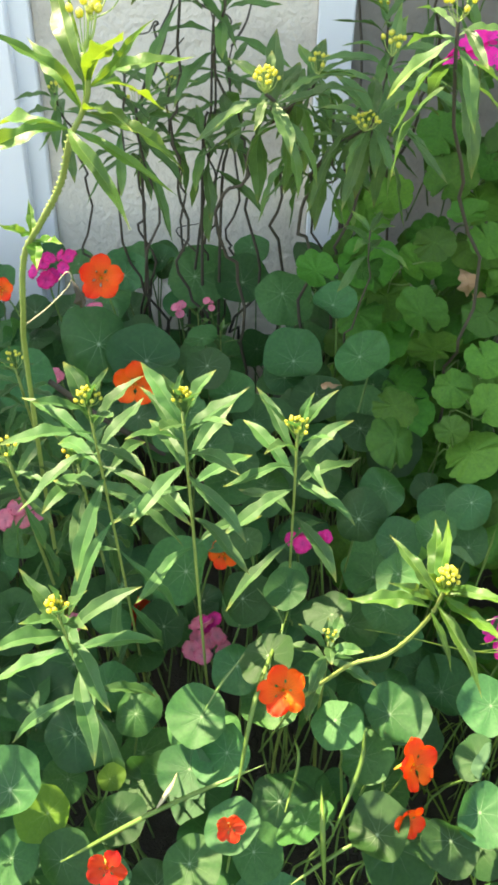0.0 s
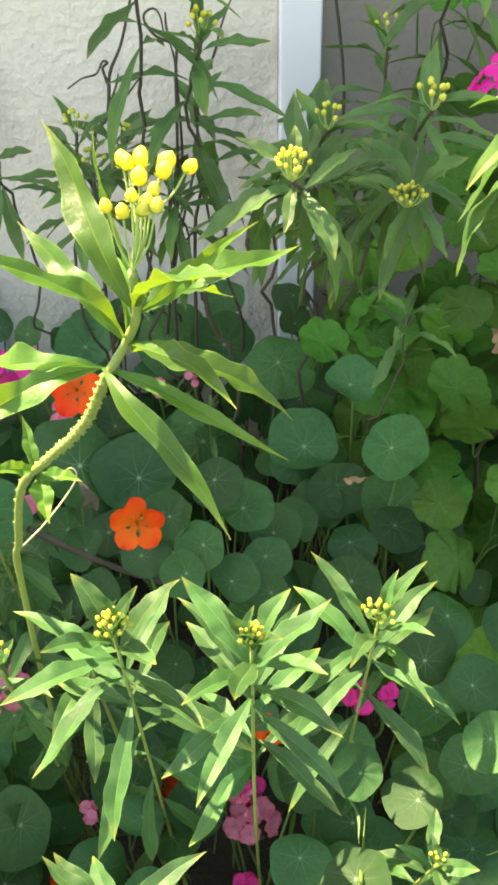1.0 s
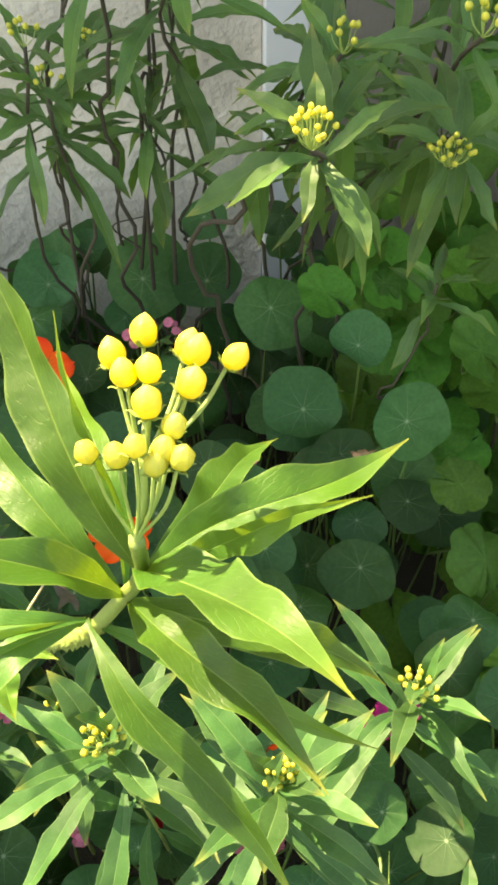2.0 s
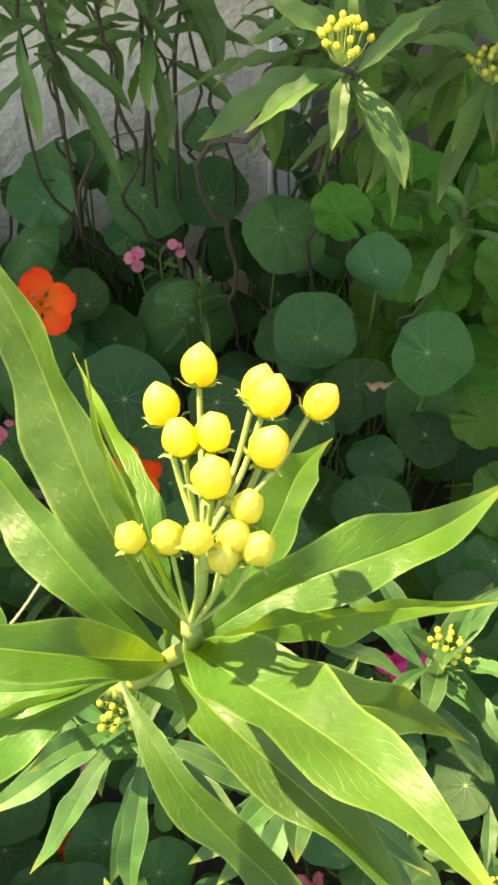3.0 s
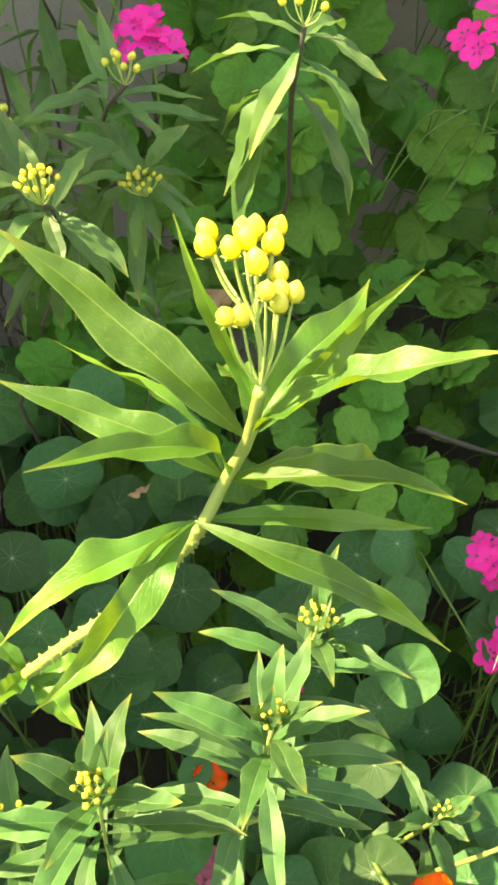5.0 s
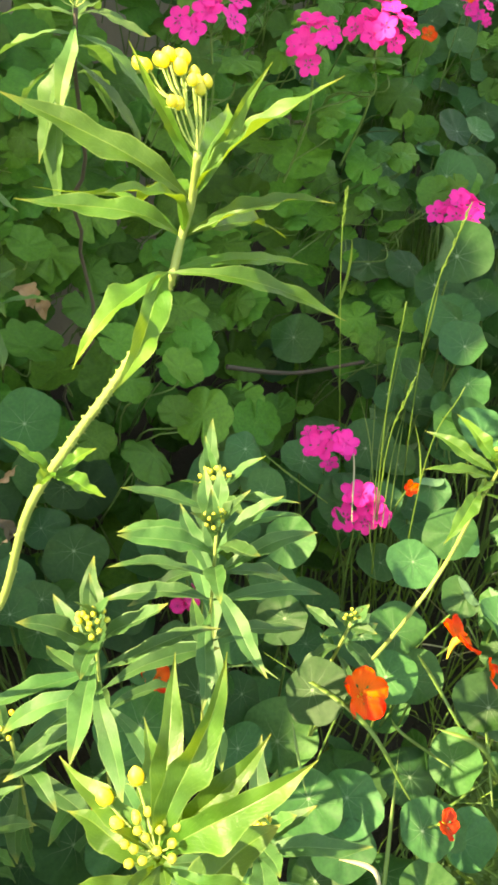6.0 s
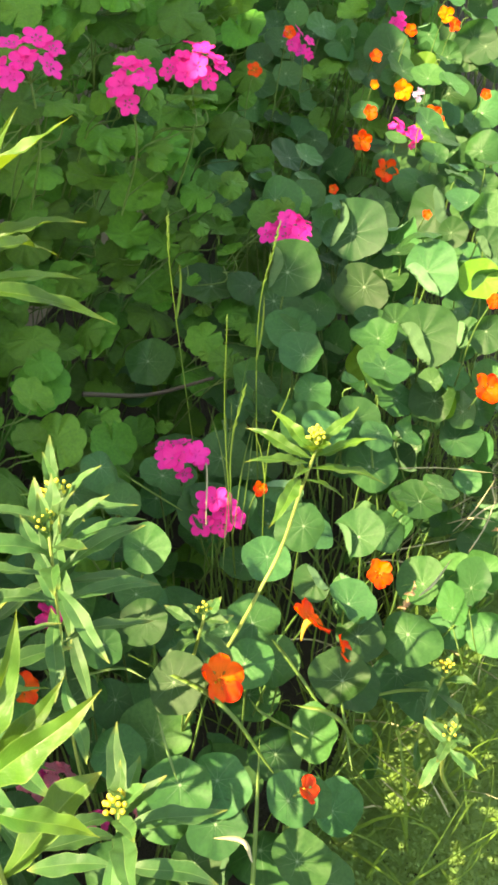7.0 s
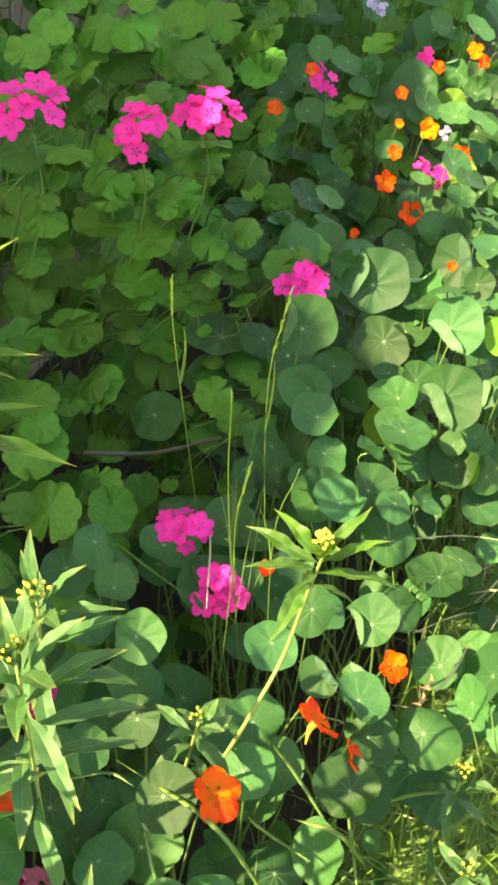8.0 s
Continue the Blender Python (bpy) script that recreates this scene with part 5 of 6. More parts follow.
NEAR_LEAVES = [
    ((-0.1263, 0.7269, 1.0563), (-0.0619, 0.7505, 1.1150), 0.0070, 0.06, (-0.2, -0.5, 0.8)),
    ((-0.1263, 0.7269, 1.0563), (-0.0581, 0.7219, 1.1295), 0.0086, 0.06, (-0.2, -0.5, 0.8)),
    ((-0.1263, 0.7269, 1.0523), (-0.0661, 0.6978, 1.0914), 0.0082, 0.06, (-0.2, -0.5, 0.8)),
    ((-0.1263, 0.7269, 1.0523), (-0.0703, 0.6703, 1.0994), 0.0094, 0.06, (-0.2, -0.5, 0.8)),
    ((-0.1263, 0.7269, 1.0483), (-0.0774, 0.7677, 1.0674), 0.0066, 0.06, (-0.2, -0.5, 0.8)),
    ((-0.1263, 0.7269, 1.0483), (-0.1171, 0.7879, 1.0748), 0.0066, 0.06, (-0.2, -0.5, 0.8)),
    ((-0.1263, 0.7269, 1.0443), (-0.1863, 0.7369, 1.0563), 0.0065, 0.12, (-0.2, -0.5, 0.8)),
    ((-0.1263, 0.7269, 1.0443), (-0.1863, 0.6919, 1.0263), 0.0070, 0.12, (-0.2, -0.5, 0.8)),
    ((-0.1263, 0.7269, 1.0403), (-0.1063, 0.6719, 1.0063), 0.0070, 0.12, (-0.2, -0.5, 0.8)),
    ((-0.1263, 0.7269, 1.0403), (-0.1263, 0.7869, 1.0363), 0.0075, 0.12, (-0.2, -0.5, 0.8)),
    ((-0.1263, 0.7269, 1.0363), (-0.1663, 0.7719, 1.0263), 0.0070, 0.12, (-0.2, -0.5, 0.8)),
]
near_plant = milkweed([(-0.13, 0.86, 0.0), (-0.12, 0.83, 0.5), (-0.126, 0.727, 1.056)], "tall sunlit milkweed shoot with yellow buds and broad leaves", NEAR_LEAVES, 17, mat=M_MILK, leaf=0.1, buds=16, bud=0.0058, width=0.011, spread=0.014, rise=0.016, pairs=0, low=3, bud_me=BUD_GREEN)
umbel(near_plant, (-0.1263, 0.7269, 1.0563), [(-0.1103, 0.7451, 1.0752), (-0.1227, 0.7536, 1.0697), (-0.1267, 0.7450, 1.0604)], 0.0085)
milkweed([(0.490, 0.620, 0.000), (0.484, 0.625, 0.205), (0.488, 0.590, 0.396)], "low milkweed seedling with pale yellow buds at the bed's edge", [], 18, leaf=0.05, buds=9, pairs=6, bud=0.0045, spread=0.009, rise=0.014, width=0.006)
milkweed([(0.500, 0.550, 0.000), (0.384, 0.567, 0.296), (0.279, 0.545, 0.578)], "low milkweed seedling with pale yellow buds at the bed's edge", [], 19, leaf=0.042, buds=6, pairs=3, bud=0.0036, spread=0.009, rise=0.014, width=0.006)
milkweed([(-0.120, 1.351, 0.000), (-0.135, 1.301, 0.385), (-0.140, 1.211, 0.756)], "shaded milkweed shoot with green buds", [], 20, leaf=0.07, buds=9, pairs=8, bud=0.005, bud_me=BUD_GREEN, width=0.006)
milkweed([(-0.082, 1.160, 0.000), (-0.097, 1.110, 0.383), (-0.102, 1.020, 0.753)], "shaded milkweed shoot with green buds", [], 21, leaf=0.07, buds=9, pairs=8, bud=0.005, bud_me=BUD_GREEN, width=0.006)
milkweed([(0.000, 1.175, 0.000), (-0.015, 1.125, 0.375), (-0.020, 1.035, 0.736)], "milkweed side shoot with green-yellow buds", [], 22, leaf=0.09, buds=6, pairs=8, bud=0.0055, width=0.0082)
# crowded shoots added beside the view, mostly unseen, to shade the front nasturtiums
for k, (x, y, z, ln) in enumerate(((-0.260, 1.020, 0.84, 0.085), (-0.230, 0.960, 0.88, 0.095), (-0.290, 1.080, 0.90, 0.095), (-0.200, 1.140, 0.84, 0.085), (-0.330, 0.930, 0.86, 0.09))):
    milkweed([(x, y + 0.12, 0.0), (x - 0.01, y + 0.08, 0.4), (x, y, z)], "leafy milkweed shoot added mostly out of view to shade the front leaves", [], 90 + k, leaf=ln, width=0.0085, buds=8, bud=0.005, spread=0.010, rise=0.016, pairs=9, low=6, gap=0.009, thick=0.0019, bud_me=BUD_GREEN)
# the old milkweed clump by the wall
milkweed([(0.300, 1.620, 0.000), (0.270, 1.600, 0.500), (0.260, 1.500, 0.900), (0.300, 1.350, 1.060), (0.324, 1.295, 1.076)], "tall woody milkweed with drooping dull green leaves and yellow-green buds", [], 31, mat=M_MILKSHADE, woody=True, thick=0.0027, low=0, step=0.2, bud_me=BUD_GREEN, group='milkweed by the wall', leaf=0.087, width=0.0076, buds=20, bud=0.0060, spread=0.017, rise=0.020, droop=0.75, pairs=15, gap=0.0065)
milkweed([(0.200, 1.620, 0.000), (0.160, 1.600, 0.500), (0.160, 1.450, 0.950), (0.190, 1.278, 1.102), (0.201, 1.226, 1.139)], "tall woody milkweed with drooping dull green leaves and yellow-green buds", [], 32, mat=M_MILKSHADE, woody=True, thick=0.0027, low=0, step=0.2, bud_me=BUD_GREEN, group='milkweed by the wall', leaf=0.093, width=0.0083, buds=20, bud=0.0060, spread=0.015, rise=0.026, droop=0.75, pairs=15, gap=0.0065)
milkweed([(0.360, 1.680, 0.000), (0.340, 1.660, 0.500), (0.330, 1.550, 0.950), (0.354, 1.353, 1.150)], "tall woody milkweed with drooping dull green leaves and yellow-green buds", [], 33, mat=M_MILKSHADE, woody=True, thick=0.0027, low=0, step=0.2, bud_me=BUD_GREEN, group='milkweed by the wall', leaf=0.106, width=0.0083, buds=8, bud=0.007, droop=0.55, pairs=11, gap=0.0125)
milkweed([(0.400, 1.850, 0.000), (0.370, 1.850, 0.500), (0.380, 1.700, 1.123)], "tall woody milkweed with drooping dull green leaves and yellow-green buds", [], 34, mat=M_MILKSHADE, woody=True, thick=0.0027, low=0, step=0.2, bud_me=BUD_GREEN, group='milkweed by the wall', leaf=0.114, width=0.0086, buds=6, droop=0.55, pairs=11, gap=0.0125)
milkweed([(0.250, 1.720, 0.000), (0.220, 1.700, 0.500), (0.230, 1.600, 0.900), (0.266, 1.450, 1.098)], "tall woody milkweed with drooping dull green leaves and yellow-green buds", [], 35, mat=M_MILKSHADE, woody=True, thick=0.0027, low=0, step=0.2, bud_me=BUD_GREEN, group='milkweed by the wall', leaf=0.087, width=0.0086, buds=8, droop=0.75, pairs=15, gap=0.0065)
milkweed([(0.500, 1.500, 0.000), (0.520, 1.450, 0.600), (0.395, 1.155, 1.236)], "tall woody milkweed with drooping dull green leaves and yellow-green buds", [], 36, mat=M_MILKSHADE, woody=True, thick=0.0027, low=0, step=0.2, bud_me=BUD_GREEN, group='milkweed by the wall', leaf=0.101, width=0.0090, buds=7, droop=1.25, pairs=6, gap=0.008)
milkweed([(0.100, 1.780, 0.000), (0.070, 1.760, 0.500), (0.050, 1.660, 0.950), (0.060, 1.550, 1.286)], "tall woody milkweed with drooping dull green leaves and yellow-green buds", [], 37, mat=M_MILKSHADE, woody=True, thick=0.0027, low=0, step=0.2, bud_me=BUD_GREEN, group='milkweed by the wall', leaf=0.106, width=0.0086, buds=9, droop=0.55, pairs=7, gap=0.0125)
milkweed([(-0.020, 1.800, 0.000), (-0.020, 1.780, 0.450), (-0.016, 1.620, 0.996)], "tall woody milkweed with drooping dull green leaves and yellow-green buds", [], 38, mat=M_MILKSHADE, woody=True, thick=0.0027, low=0, step=0.2, bud_me=BUD_GREEN, group='milkweed by the wall', leaf=0.114, width=0.0086, buds=5, droop=0.6, pairs=6, gap=0.0125)
milkweed([(-0.060, 1.800, 0.000), (-0.080, 1.780, 0.450), (-0.030, 1.620, 1.045)], "tall woody milkweed with drooping dull green leaves and yellow-green buds", [], 39, mat=M_MILKSHADE, woody=True, thick=0.0027, low=0, step=0.2, bud_me=BUD_GREEN, group='milkweed by the wall', leaf=0.097, width=0.0072, buds=6, droop=0.55, pairs=6, gap=0.016)
milkweed([(0.130, 1.840, 0.000), (0.150, 1.820, 0.500), (0.130, 1.700, 0.900), (0.133, 1.550, 1.174)], "tall woody milkweed with drooping dull green leaves and yellow-green buds", [], 40, mat=M_MILKSHADE, woody=True, thick=0.0027, low=0, step=0.2, bud_me=BUD_GREEN, group='milkweed by the wall', leaf=0.110, width=0.0097, buds=10, bud=0.007, droop=0.5, pairs=8, gap=0.016)
milkweed([(0.440, 1.820, 0.000), (0.430, 1.820, 0.500), (0.430, 1.750, 0.950), (0.460, 1.620, 1.266)], "tall woody milkweed with drooping dull green leaves and yellow-green buds", [], 42, mat=M_MILKSHADE, woody=True, thick=0.0027, low=0, step=0.2, bud_me=BUD_GREEN, group='milkweed by the wall', leaf=0.114, width=0.0094, buds=9, droop=0.55, pairs=11, gap=0.0125)
for k, (top, foot, many, lean) in enumerate((((0.027, 1.72, 1.000), 0.02, 7, 0.5), ((-0.036, 1.75, 0.950), -0.04, 6, 0.6), ((0.083, 1.68, 0.932), 0.09, 7, 0.7), ((-0.152, 1.65, 1.003), -0.14, 6, 0.6), ((0.127, 1.75, 1.027), 0.12, 7, 0.6), ((0.300, 1.60, 1.000), 0.30, 8, 0.6), ((0.360, 1.66, 0.980), 0.36, 8, 0.7))):
    milkweed([(foot, 1.86, 0.0), (foot - 0.01, 1.85, 0.45), (0.5 * (foot + top[0]), 1.80, 0.75), top], "woody milkweed stem with dull green leaves and no open flowers", [], 60 + k, mat=M_MILKSHADE, woody=True, thick=0.0024, low=0, step=0.24, group="milkweed by the wall", leaf=0.098, width=0.0088, buds=5 if k in (0, 3) else 0, bud=0.0055, spread=0.009, rise=0.014, bud_me=BUD_GREEN, droop=lean, pairs=many, gap=0.011)
for k, (x, y, z) in enumerate(((0.118, 1.62, 0.585), (0.068, 1.70, 0.575), (-0.075, 1.20, 0.60), (-0.150, 1.28, 0.62))):
    milkweed([(x, y + 0.06, 0.0), (x, y + 0.05, 0.3), (x, y, z)], "slim shaded weed with narrow dark leaves", [], 80 + k, mat=M_MILKSHADE, thick=0.0014, leaf=0.060, width=0.0042, buds=0, pairs=6, low=3, gap=0.012, droop=0.1, group="shaded weeds")
withered_leaf((0.520, 1.520, 0.780), (0.535, 1.500, 0.740), 0.016)
withered_leaf((0.545, 1.530, 0.740), (0.560, 1.510, 0.700), 0.012)
withered_leaf((0.300, 1.400, 0.620), (0.335, 1.390, 0.630), 0.006)
withered_leaf((0.557, 0.672, 0.450), (0.577, 0.662, 0.462), 0.008)
withered_leaf((0.528, 0.674, 0.453), (0.548, 0.664, 0.465), 0.008)
withered_leaf((0.923, 0.602, 0.237), (0.943, 0.592, 0.249), 0.008)
# dry curling twigs of the old clump
dry_stem([(-0.031, 1.810, 0.000), (-0.041, 1.790, 0.516), (-0.031, 1.760, 0.937), (-0.001, 1.760, 1.015), (0.009, 1.760, 1.072), (0.028, 1.760, 1.109), (0.046, 1.760, 1.164), (0.055, 1.760, 1.191)], [[(0.006, 1.750, 1.061), (0.001, 1.750, 1.082), (0.008, 1.750, 1.089), (0.002, 1.750, 1.091), (-0.009, 1.750, 1.075), (-0.029, 1.750, 1.070), (-0.050, 1.750, 1.057)], [(0.008, 1.750, 1.022), (0.028, 1.750, 1.043), (0.050, 1.750, 1.068)], [(0.004, 1.750, 1.030), (0.017, 1.750, 1.060), (0.021, 1.750, 1.074)]])
dry_stem([(0.079, 1.810, 0.000), (0.069, 1.790, 0.498), (0.079, 1.760, 0.906), (0.099, 1.760, 0.940), (0.101, 1.760, 1.014), (0.099, 1.760, 1.084), (0.094, 1.760, 1.110)], [[(0.094, 1.750, 1.113), (0.076, 1.750, 1.121), (0.063, 1.750, 1.139), (0.064, 1.750, 1.150), (0.076, 1.750, 1.155), (0.084, 1.750, 1.145), (0.088, 1.750, 1.116)], [(0.094, 1.750, 1.113), (0.091, 1.750, 1.134), (0.091, 1.750, 1.150)]])
dry_stem([(0.111, 1.810, 0.000), (0.101, 1.790, 0.441), (0.111, 1.760, 0.801), (0.121, 1.760, 0.877), (0.132, 1.760, 0.930), (0.123, 1.760, 1.013), (0.131, 1.760, 1.060)], [[(0.129, 1.750, 1.056), (0.152, 1.750, 1.092), (0.163, 1.750, 1.128), (0.179, 1.750, 1.165)]])
dry_stem([(0.262, 1.891, 0.000), (0.306, 1.900, 0.245), (0.348, 1.852, 0.491), (0.345, 1.878, 0.736), (0.360, 1.900, 0.982), (0.321, 1.887, 1.227)])
dry_stem([(0.104, 1.845, 0.000), (0.055, 1.812, 0.219), (0.033, 1.836, 0.438), (0.059, 1.798, 0.657), (0.089, 1.760, 0.875), (0.101, 1.720, 1.094)])
dry_stem([(0.001, 1.920, 0.000), (-0.028, 1.949, 0.175), (0.010, 1.922, 0.350), (0.056, 1.915, 0.525), (0.073, 1.882, 0.701), (0.118, 1.887, 0.876)])
fallen_twig([(0.731, 1.299, 0.555), (0.823, 1.226, 0.500), (0.864, 1.108, 0.533)])
fallen_twig([(-0.105, 1.245, 0.715), (-0.030, 1.255, 0.640), (0.055, 1.275, 0.560), (0.125, 1.300, 0.470)], "long bare brown twig behind an orange flower")
milkweed([(0.375, 1.500, 0.000), (0.372, 1.460, 0.600), (0.348, 1.337, 0.925)], "small budless milkweed sprig with a few drooping leaves", [], 43, mat=M_MILKSHADE, woody=True, thick=0.0016, leaf=0.070, width=0.0062, buds=0, pairs=4, low=0, droop=0.5, group="milkweed by the wall")
# nasturtium flowers
nasturtium_flower(back, (-0.045, 1.383, 0.813), 0.034, (0.1, -0.8, 0.5), "orange")
nasturtium_flower(back, (0.025, 1.229, 0.727), 0.032, (0.05, -0.8, 0.55), "orange")
nasturtium_flower(front, (0.249, 0.812, 0.595), 0.030, (0.0, -0.5, 0.7), "orange")
nasturtium_flower(front, (0.400, 0.757, 0.545), 0.029, (0.55, -0.42, 0.55), "orange")
nasturtium_flower(front, (0.394, 0.712, 0.507), 0.020, (0.3, -0.5, 0.3), "orange")
nasturtium_flower(front, (-0.091, 0.978, 0.361), 0.013, (0.1, -0.7, 0.6), "red")
nasturtium_flower(front, (0.196, 0.689, 0.512), 0.017, (0.1, -0.7, 0.6), "red")
nasturtium_flower(front, (0.057, 0.670, 0.443), 0.023, (0.1, -0.7, 0.6), "red")
nasturtium_flower(front, (0.033, 1.060, 0.435), 0.022, (0.1, -0.7, 0.6), "red")
nasturtium_flower(front, (0.164, 1.036, 0.586), 0.021, (0.1, -0.7, 0.6), "orange")
nasturtium_flower(back, (-0.168, 1.293, 0.835), 0.018, (0.1, -0.7, 0.6), "orange")
nasturtium_flower(front, (-0.096, 0.990, 0.364), 0.015, (0.1, -0.7, 0.6), "orange")
nasturtium_flower(right, (1.180, 0.935, 0.492), 0.030, (0.2, -0.1, 0.9), "orange")
nasturtium_flower(right, (0.543, 0.706, 0.498), 0.021, (-0.4, -0.6, 0.6), "orange")
nasturtium_flower(right, (1.065, 0.656, 0.452), 0.031, (-0.4, -0.6, 0.6), "orange")
nasturtium_flower(far, (1.845, 1.138, 0.563), 0.027, (-0.6, -0.5, 0.45), "orange")
nasturtium_flower(far, (1.761, 1.050, 0.529), 0.031, (-0.6, -0.5, 0.45), "orange")
nasturtium_flower(far, (2.044, 1.089, 0.621), 0.027, (-0.6, -0.5, 0.45), "amber")
nasturtium_flower(far, (1.963, 1.141, 0.662), 0.013, (-0.6, -0.5, 0.45), "amber")
nasturtium_flower(far, (1.899, 1.132, 0.615), 0.019, (-0.6, -0.5, 0.45), "orange")
nasturtium_flower(far, (2.045, 1.007, 0.554), 0.030, (-0.6, -0.5, 0.45), "orange")
nasturtium_flower(far, (2.420, 1.067, 0.696), 0.026, (-0.6, -0.5, 0.45), "amber")
nasturtium_flower(far, (2.399, 1.037, 0.677), 0.018, (-0.6, -0.5, 0.45), "orange")
nasturtium_flower(far, (2.253, 1.125, 0.705), 0.018, (-0.6, -0.5, 0.45), "orange")
nasturtium_flower(far, (1.880, 1.330, 0.808), 0.017, (-0.6, -0.5, 0.45), "orange")
nasturtium_flower(far, (1.763, 1.380, 0.756), 0.019, (-0.6, -0.5, 0.45), "orange")
nasturtium_flower(far, (2.137, 1.189, 0.673), 0.018, (-0.6, -0.5, 0.45), "orange")
nasturtium_flower(right, (1.318, 0.840, 0.655), 0.010, (-0.6, -0.5, 0.45), "orange")
nasturtium_flower(far, (2.329, 0.923, 0.514), 0.016, (-0.6, -0.5, 0.45), "orange")
nasturtium_flower(far, (1.568, 1.119, 0.565), 0.012, (-0.6, -0.5, 0.45), "orange")
nasturtium_flower(right, (1.033, 0.654, 0.660), 0.013, (-0.6, -0.5, 0.45), "orange")
nasturtium_flower(right, (0.590, 0.903, 0.568), 0.012, (-0.6, -0.5, 0.45), "orange")
# geranium and other flower heads
flower_head(bush, (0.964, 1.230, 1.015), 0.038, (-0.3, -0.35, 1), 10, 0.0205, FLORET_PINK, "rounded head of hot pink geranium florets")
flower_head(bush, (1.077, 1.179, 1.005), 0.041, (-0.3, -0.35, 1), 12, 0.0205, FLORET_PINK, "rounded head of hot pink geranium florets")
flower_head(bush, (0.823, 1.312, 1.088), 0.038, (-0.3, -0.35, 1), 10, 0.0205, FLORET_PINK, "rounded head of hot pink geranium florets")
flower_head(bush, (0.500, 1.550, 1.100), 0.037, (-0.3, -0.35, 1), 10, 0.0205, FLORET_PINK, "rounded head of hot pink geranium florets")
flower_head(bush, (1.125, 1.050, 0.705), 0.036, (-0.3, -0.35, 1), 10, 0.0205, FLORET_PINK, "rounded head of hot pink geranium florets")
flower_head(low_bush, (0.619, 1.046, 0.571), 0.030, (-0.25, -0.4, 1), 8, 0.0205, FLORET_PINK, "rounded head of hot pink geranium florets")
flower_head(low_bush, (0.564, 0.959, 0.528), 0.030, (-0.25, -0.4, 1), 8, 0.0205, FLORET_PINK, "rounded head of hot pink geranium florets")
flower_head(far, (2.039, 1.383, 0.742), 0.022, (-0.6, -0.5, 0.5), 4, 0.0180, FLORET_PINK, "small loose head of pink florets")
flower_head(far, (2.044, 1.354, 0.712), 0.022, (-0.6, -0.5, 0.5), 4, 0.0180, FLORET_PINK, "small loose head of pink florets")
flower_head(far, (2.443, 1.212, 0.668), 0.022, (-0.6, -0.5, 0.5), 4, 0.0180, FLORET_PINK, "small loose head of pink florets")
flower_head(far, (2.033, 1.095, 0.517), 0.022, (-0.6, -0.5, 0.5), 4, 0.0180, FLORET_PINK, "small loose head of pink florets")
flower_head(far, (2.035, 1.061, 0.498), 0.022, (-0.6, -0.5, 0.5), 4, 0.0180, FLORET_PINK, "small loose head of pink florets")
flower_head(far, (2.490, 1.354, 0.786), 0.014, (-0.6, -0.5, 0.5), 5, 0.0100, FLORET_LILAC, "small loose head of lilac florets")
flower_head(far, (2.487, 1.380, 0.798), 0.014, (-0.6, -0.5, 0.5), 5, 0.0100, FLORET_LILAC, "small loose head of lilac florets")
flower_head(far, (2.212, 1.085, 0.550), 0.014, (-0.6, -0.5, 0.5), 5, 0.0100, FLORET_LILAC, "small loose head of lilac florets")
stock = thing("stock_plant", (0.13, 1.10, 0), "low plant with ruffled rose and red double flowers", "stock")
flower_head(stock, (-0.128, 1.510, 0.778), 0.014, (0, -0.6, 0.75), 4, 0.0120, FLORET_MAGENTA, "ruffled double flower")
flower_head(stock, (-0.166, 1.500, 0.762), 0.022, (0, -0.6, 0.75), 7, 0.0150, FLORET_MAGENTA, "ruffled double flower")
flower_head(stock, (-0.099, 1.536, 0.664), 0.016, (0, -0.6, 0.75), 4, 0.0115, FLORET_ROSE, "ruffled double flower")
flower_head(stock, (0.035, 1.668, 0.602), 0.010, (0, -0.6, 0.75), 4, 0.0086, FLORET_ROSE, "ruffled double flower")
flower_head(stock, (0.095, 1.670, 0.615), 0.008, (0, -0.6, 0.75), 3, 0.0072, FLORET_ROSE, "ruffled double flower")
flower_head(stock, (0.190, 1.469, 0.532), 0.008, (0, -0.6, 0.75), 3, 0.0046, FLORET_ROSE, "ruffled double flower")
flower_head(stock, (-0.121, 1.354, 0.648), 0.013, (0, -0.6, 0.75), 4, 0.0080, FLORET_ROSE, "ruffled double flower")
flower_head(stock, (-0.057, 1.043, 0.423), 0.010, (0, -0.6, 0.75), 4, 0.0086, FLORET_ROSE, "ruffled double flower")
flower_head(stock, (-0.140, 1.144, 0.567), 0.009, (0, -0.6, 0.75), 4, 0.0076, FLORET_ROSE, "ruffled double flower")
flower_head(stock, (0.140, 1.030, 0.402), 0.021, (0, -0.6, 0.75), 7, 0.0175, FLORET_ROSE, "ruffled double flower")
flower_head(stock, (0.140, 1.055, 0.418), 0.012, (0, -0.6, 0.75), 4, 0.0106, FLORET_MAGENTA, "ruffled double flower")
flower_head(stock, (0.163, 0.905, 0.390), 0.013, (0, -0.6, 0.75), 5, 0.0119, FLORET_ROSE, "ruffled double flower")
flower_head(stock, (0.126, 0.963, 0.373), 0.011, (0, -0.6, 0.75), 4, 0.0092, FLORET_MAGENTA, "ruffled double flower")
flower_head(stock, (-0.138, 1.128, 0.561), 0.019, (0.2, -0.6, 0.75), 6, 0.0150, FLORET_ROSE, "ruffled double flower")
flower_head(stock, (0.264, 1.062, 0.589), 0.013, (0, -0.6, 0.75), 4, 0.0112, FLORET_MAGENTA, "ruffled double flower")
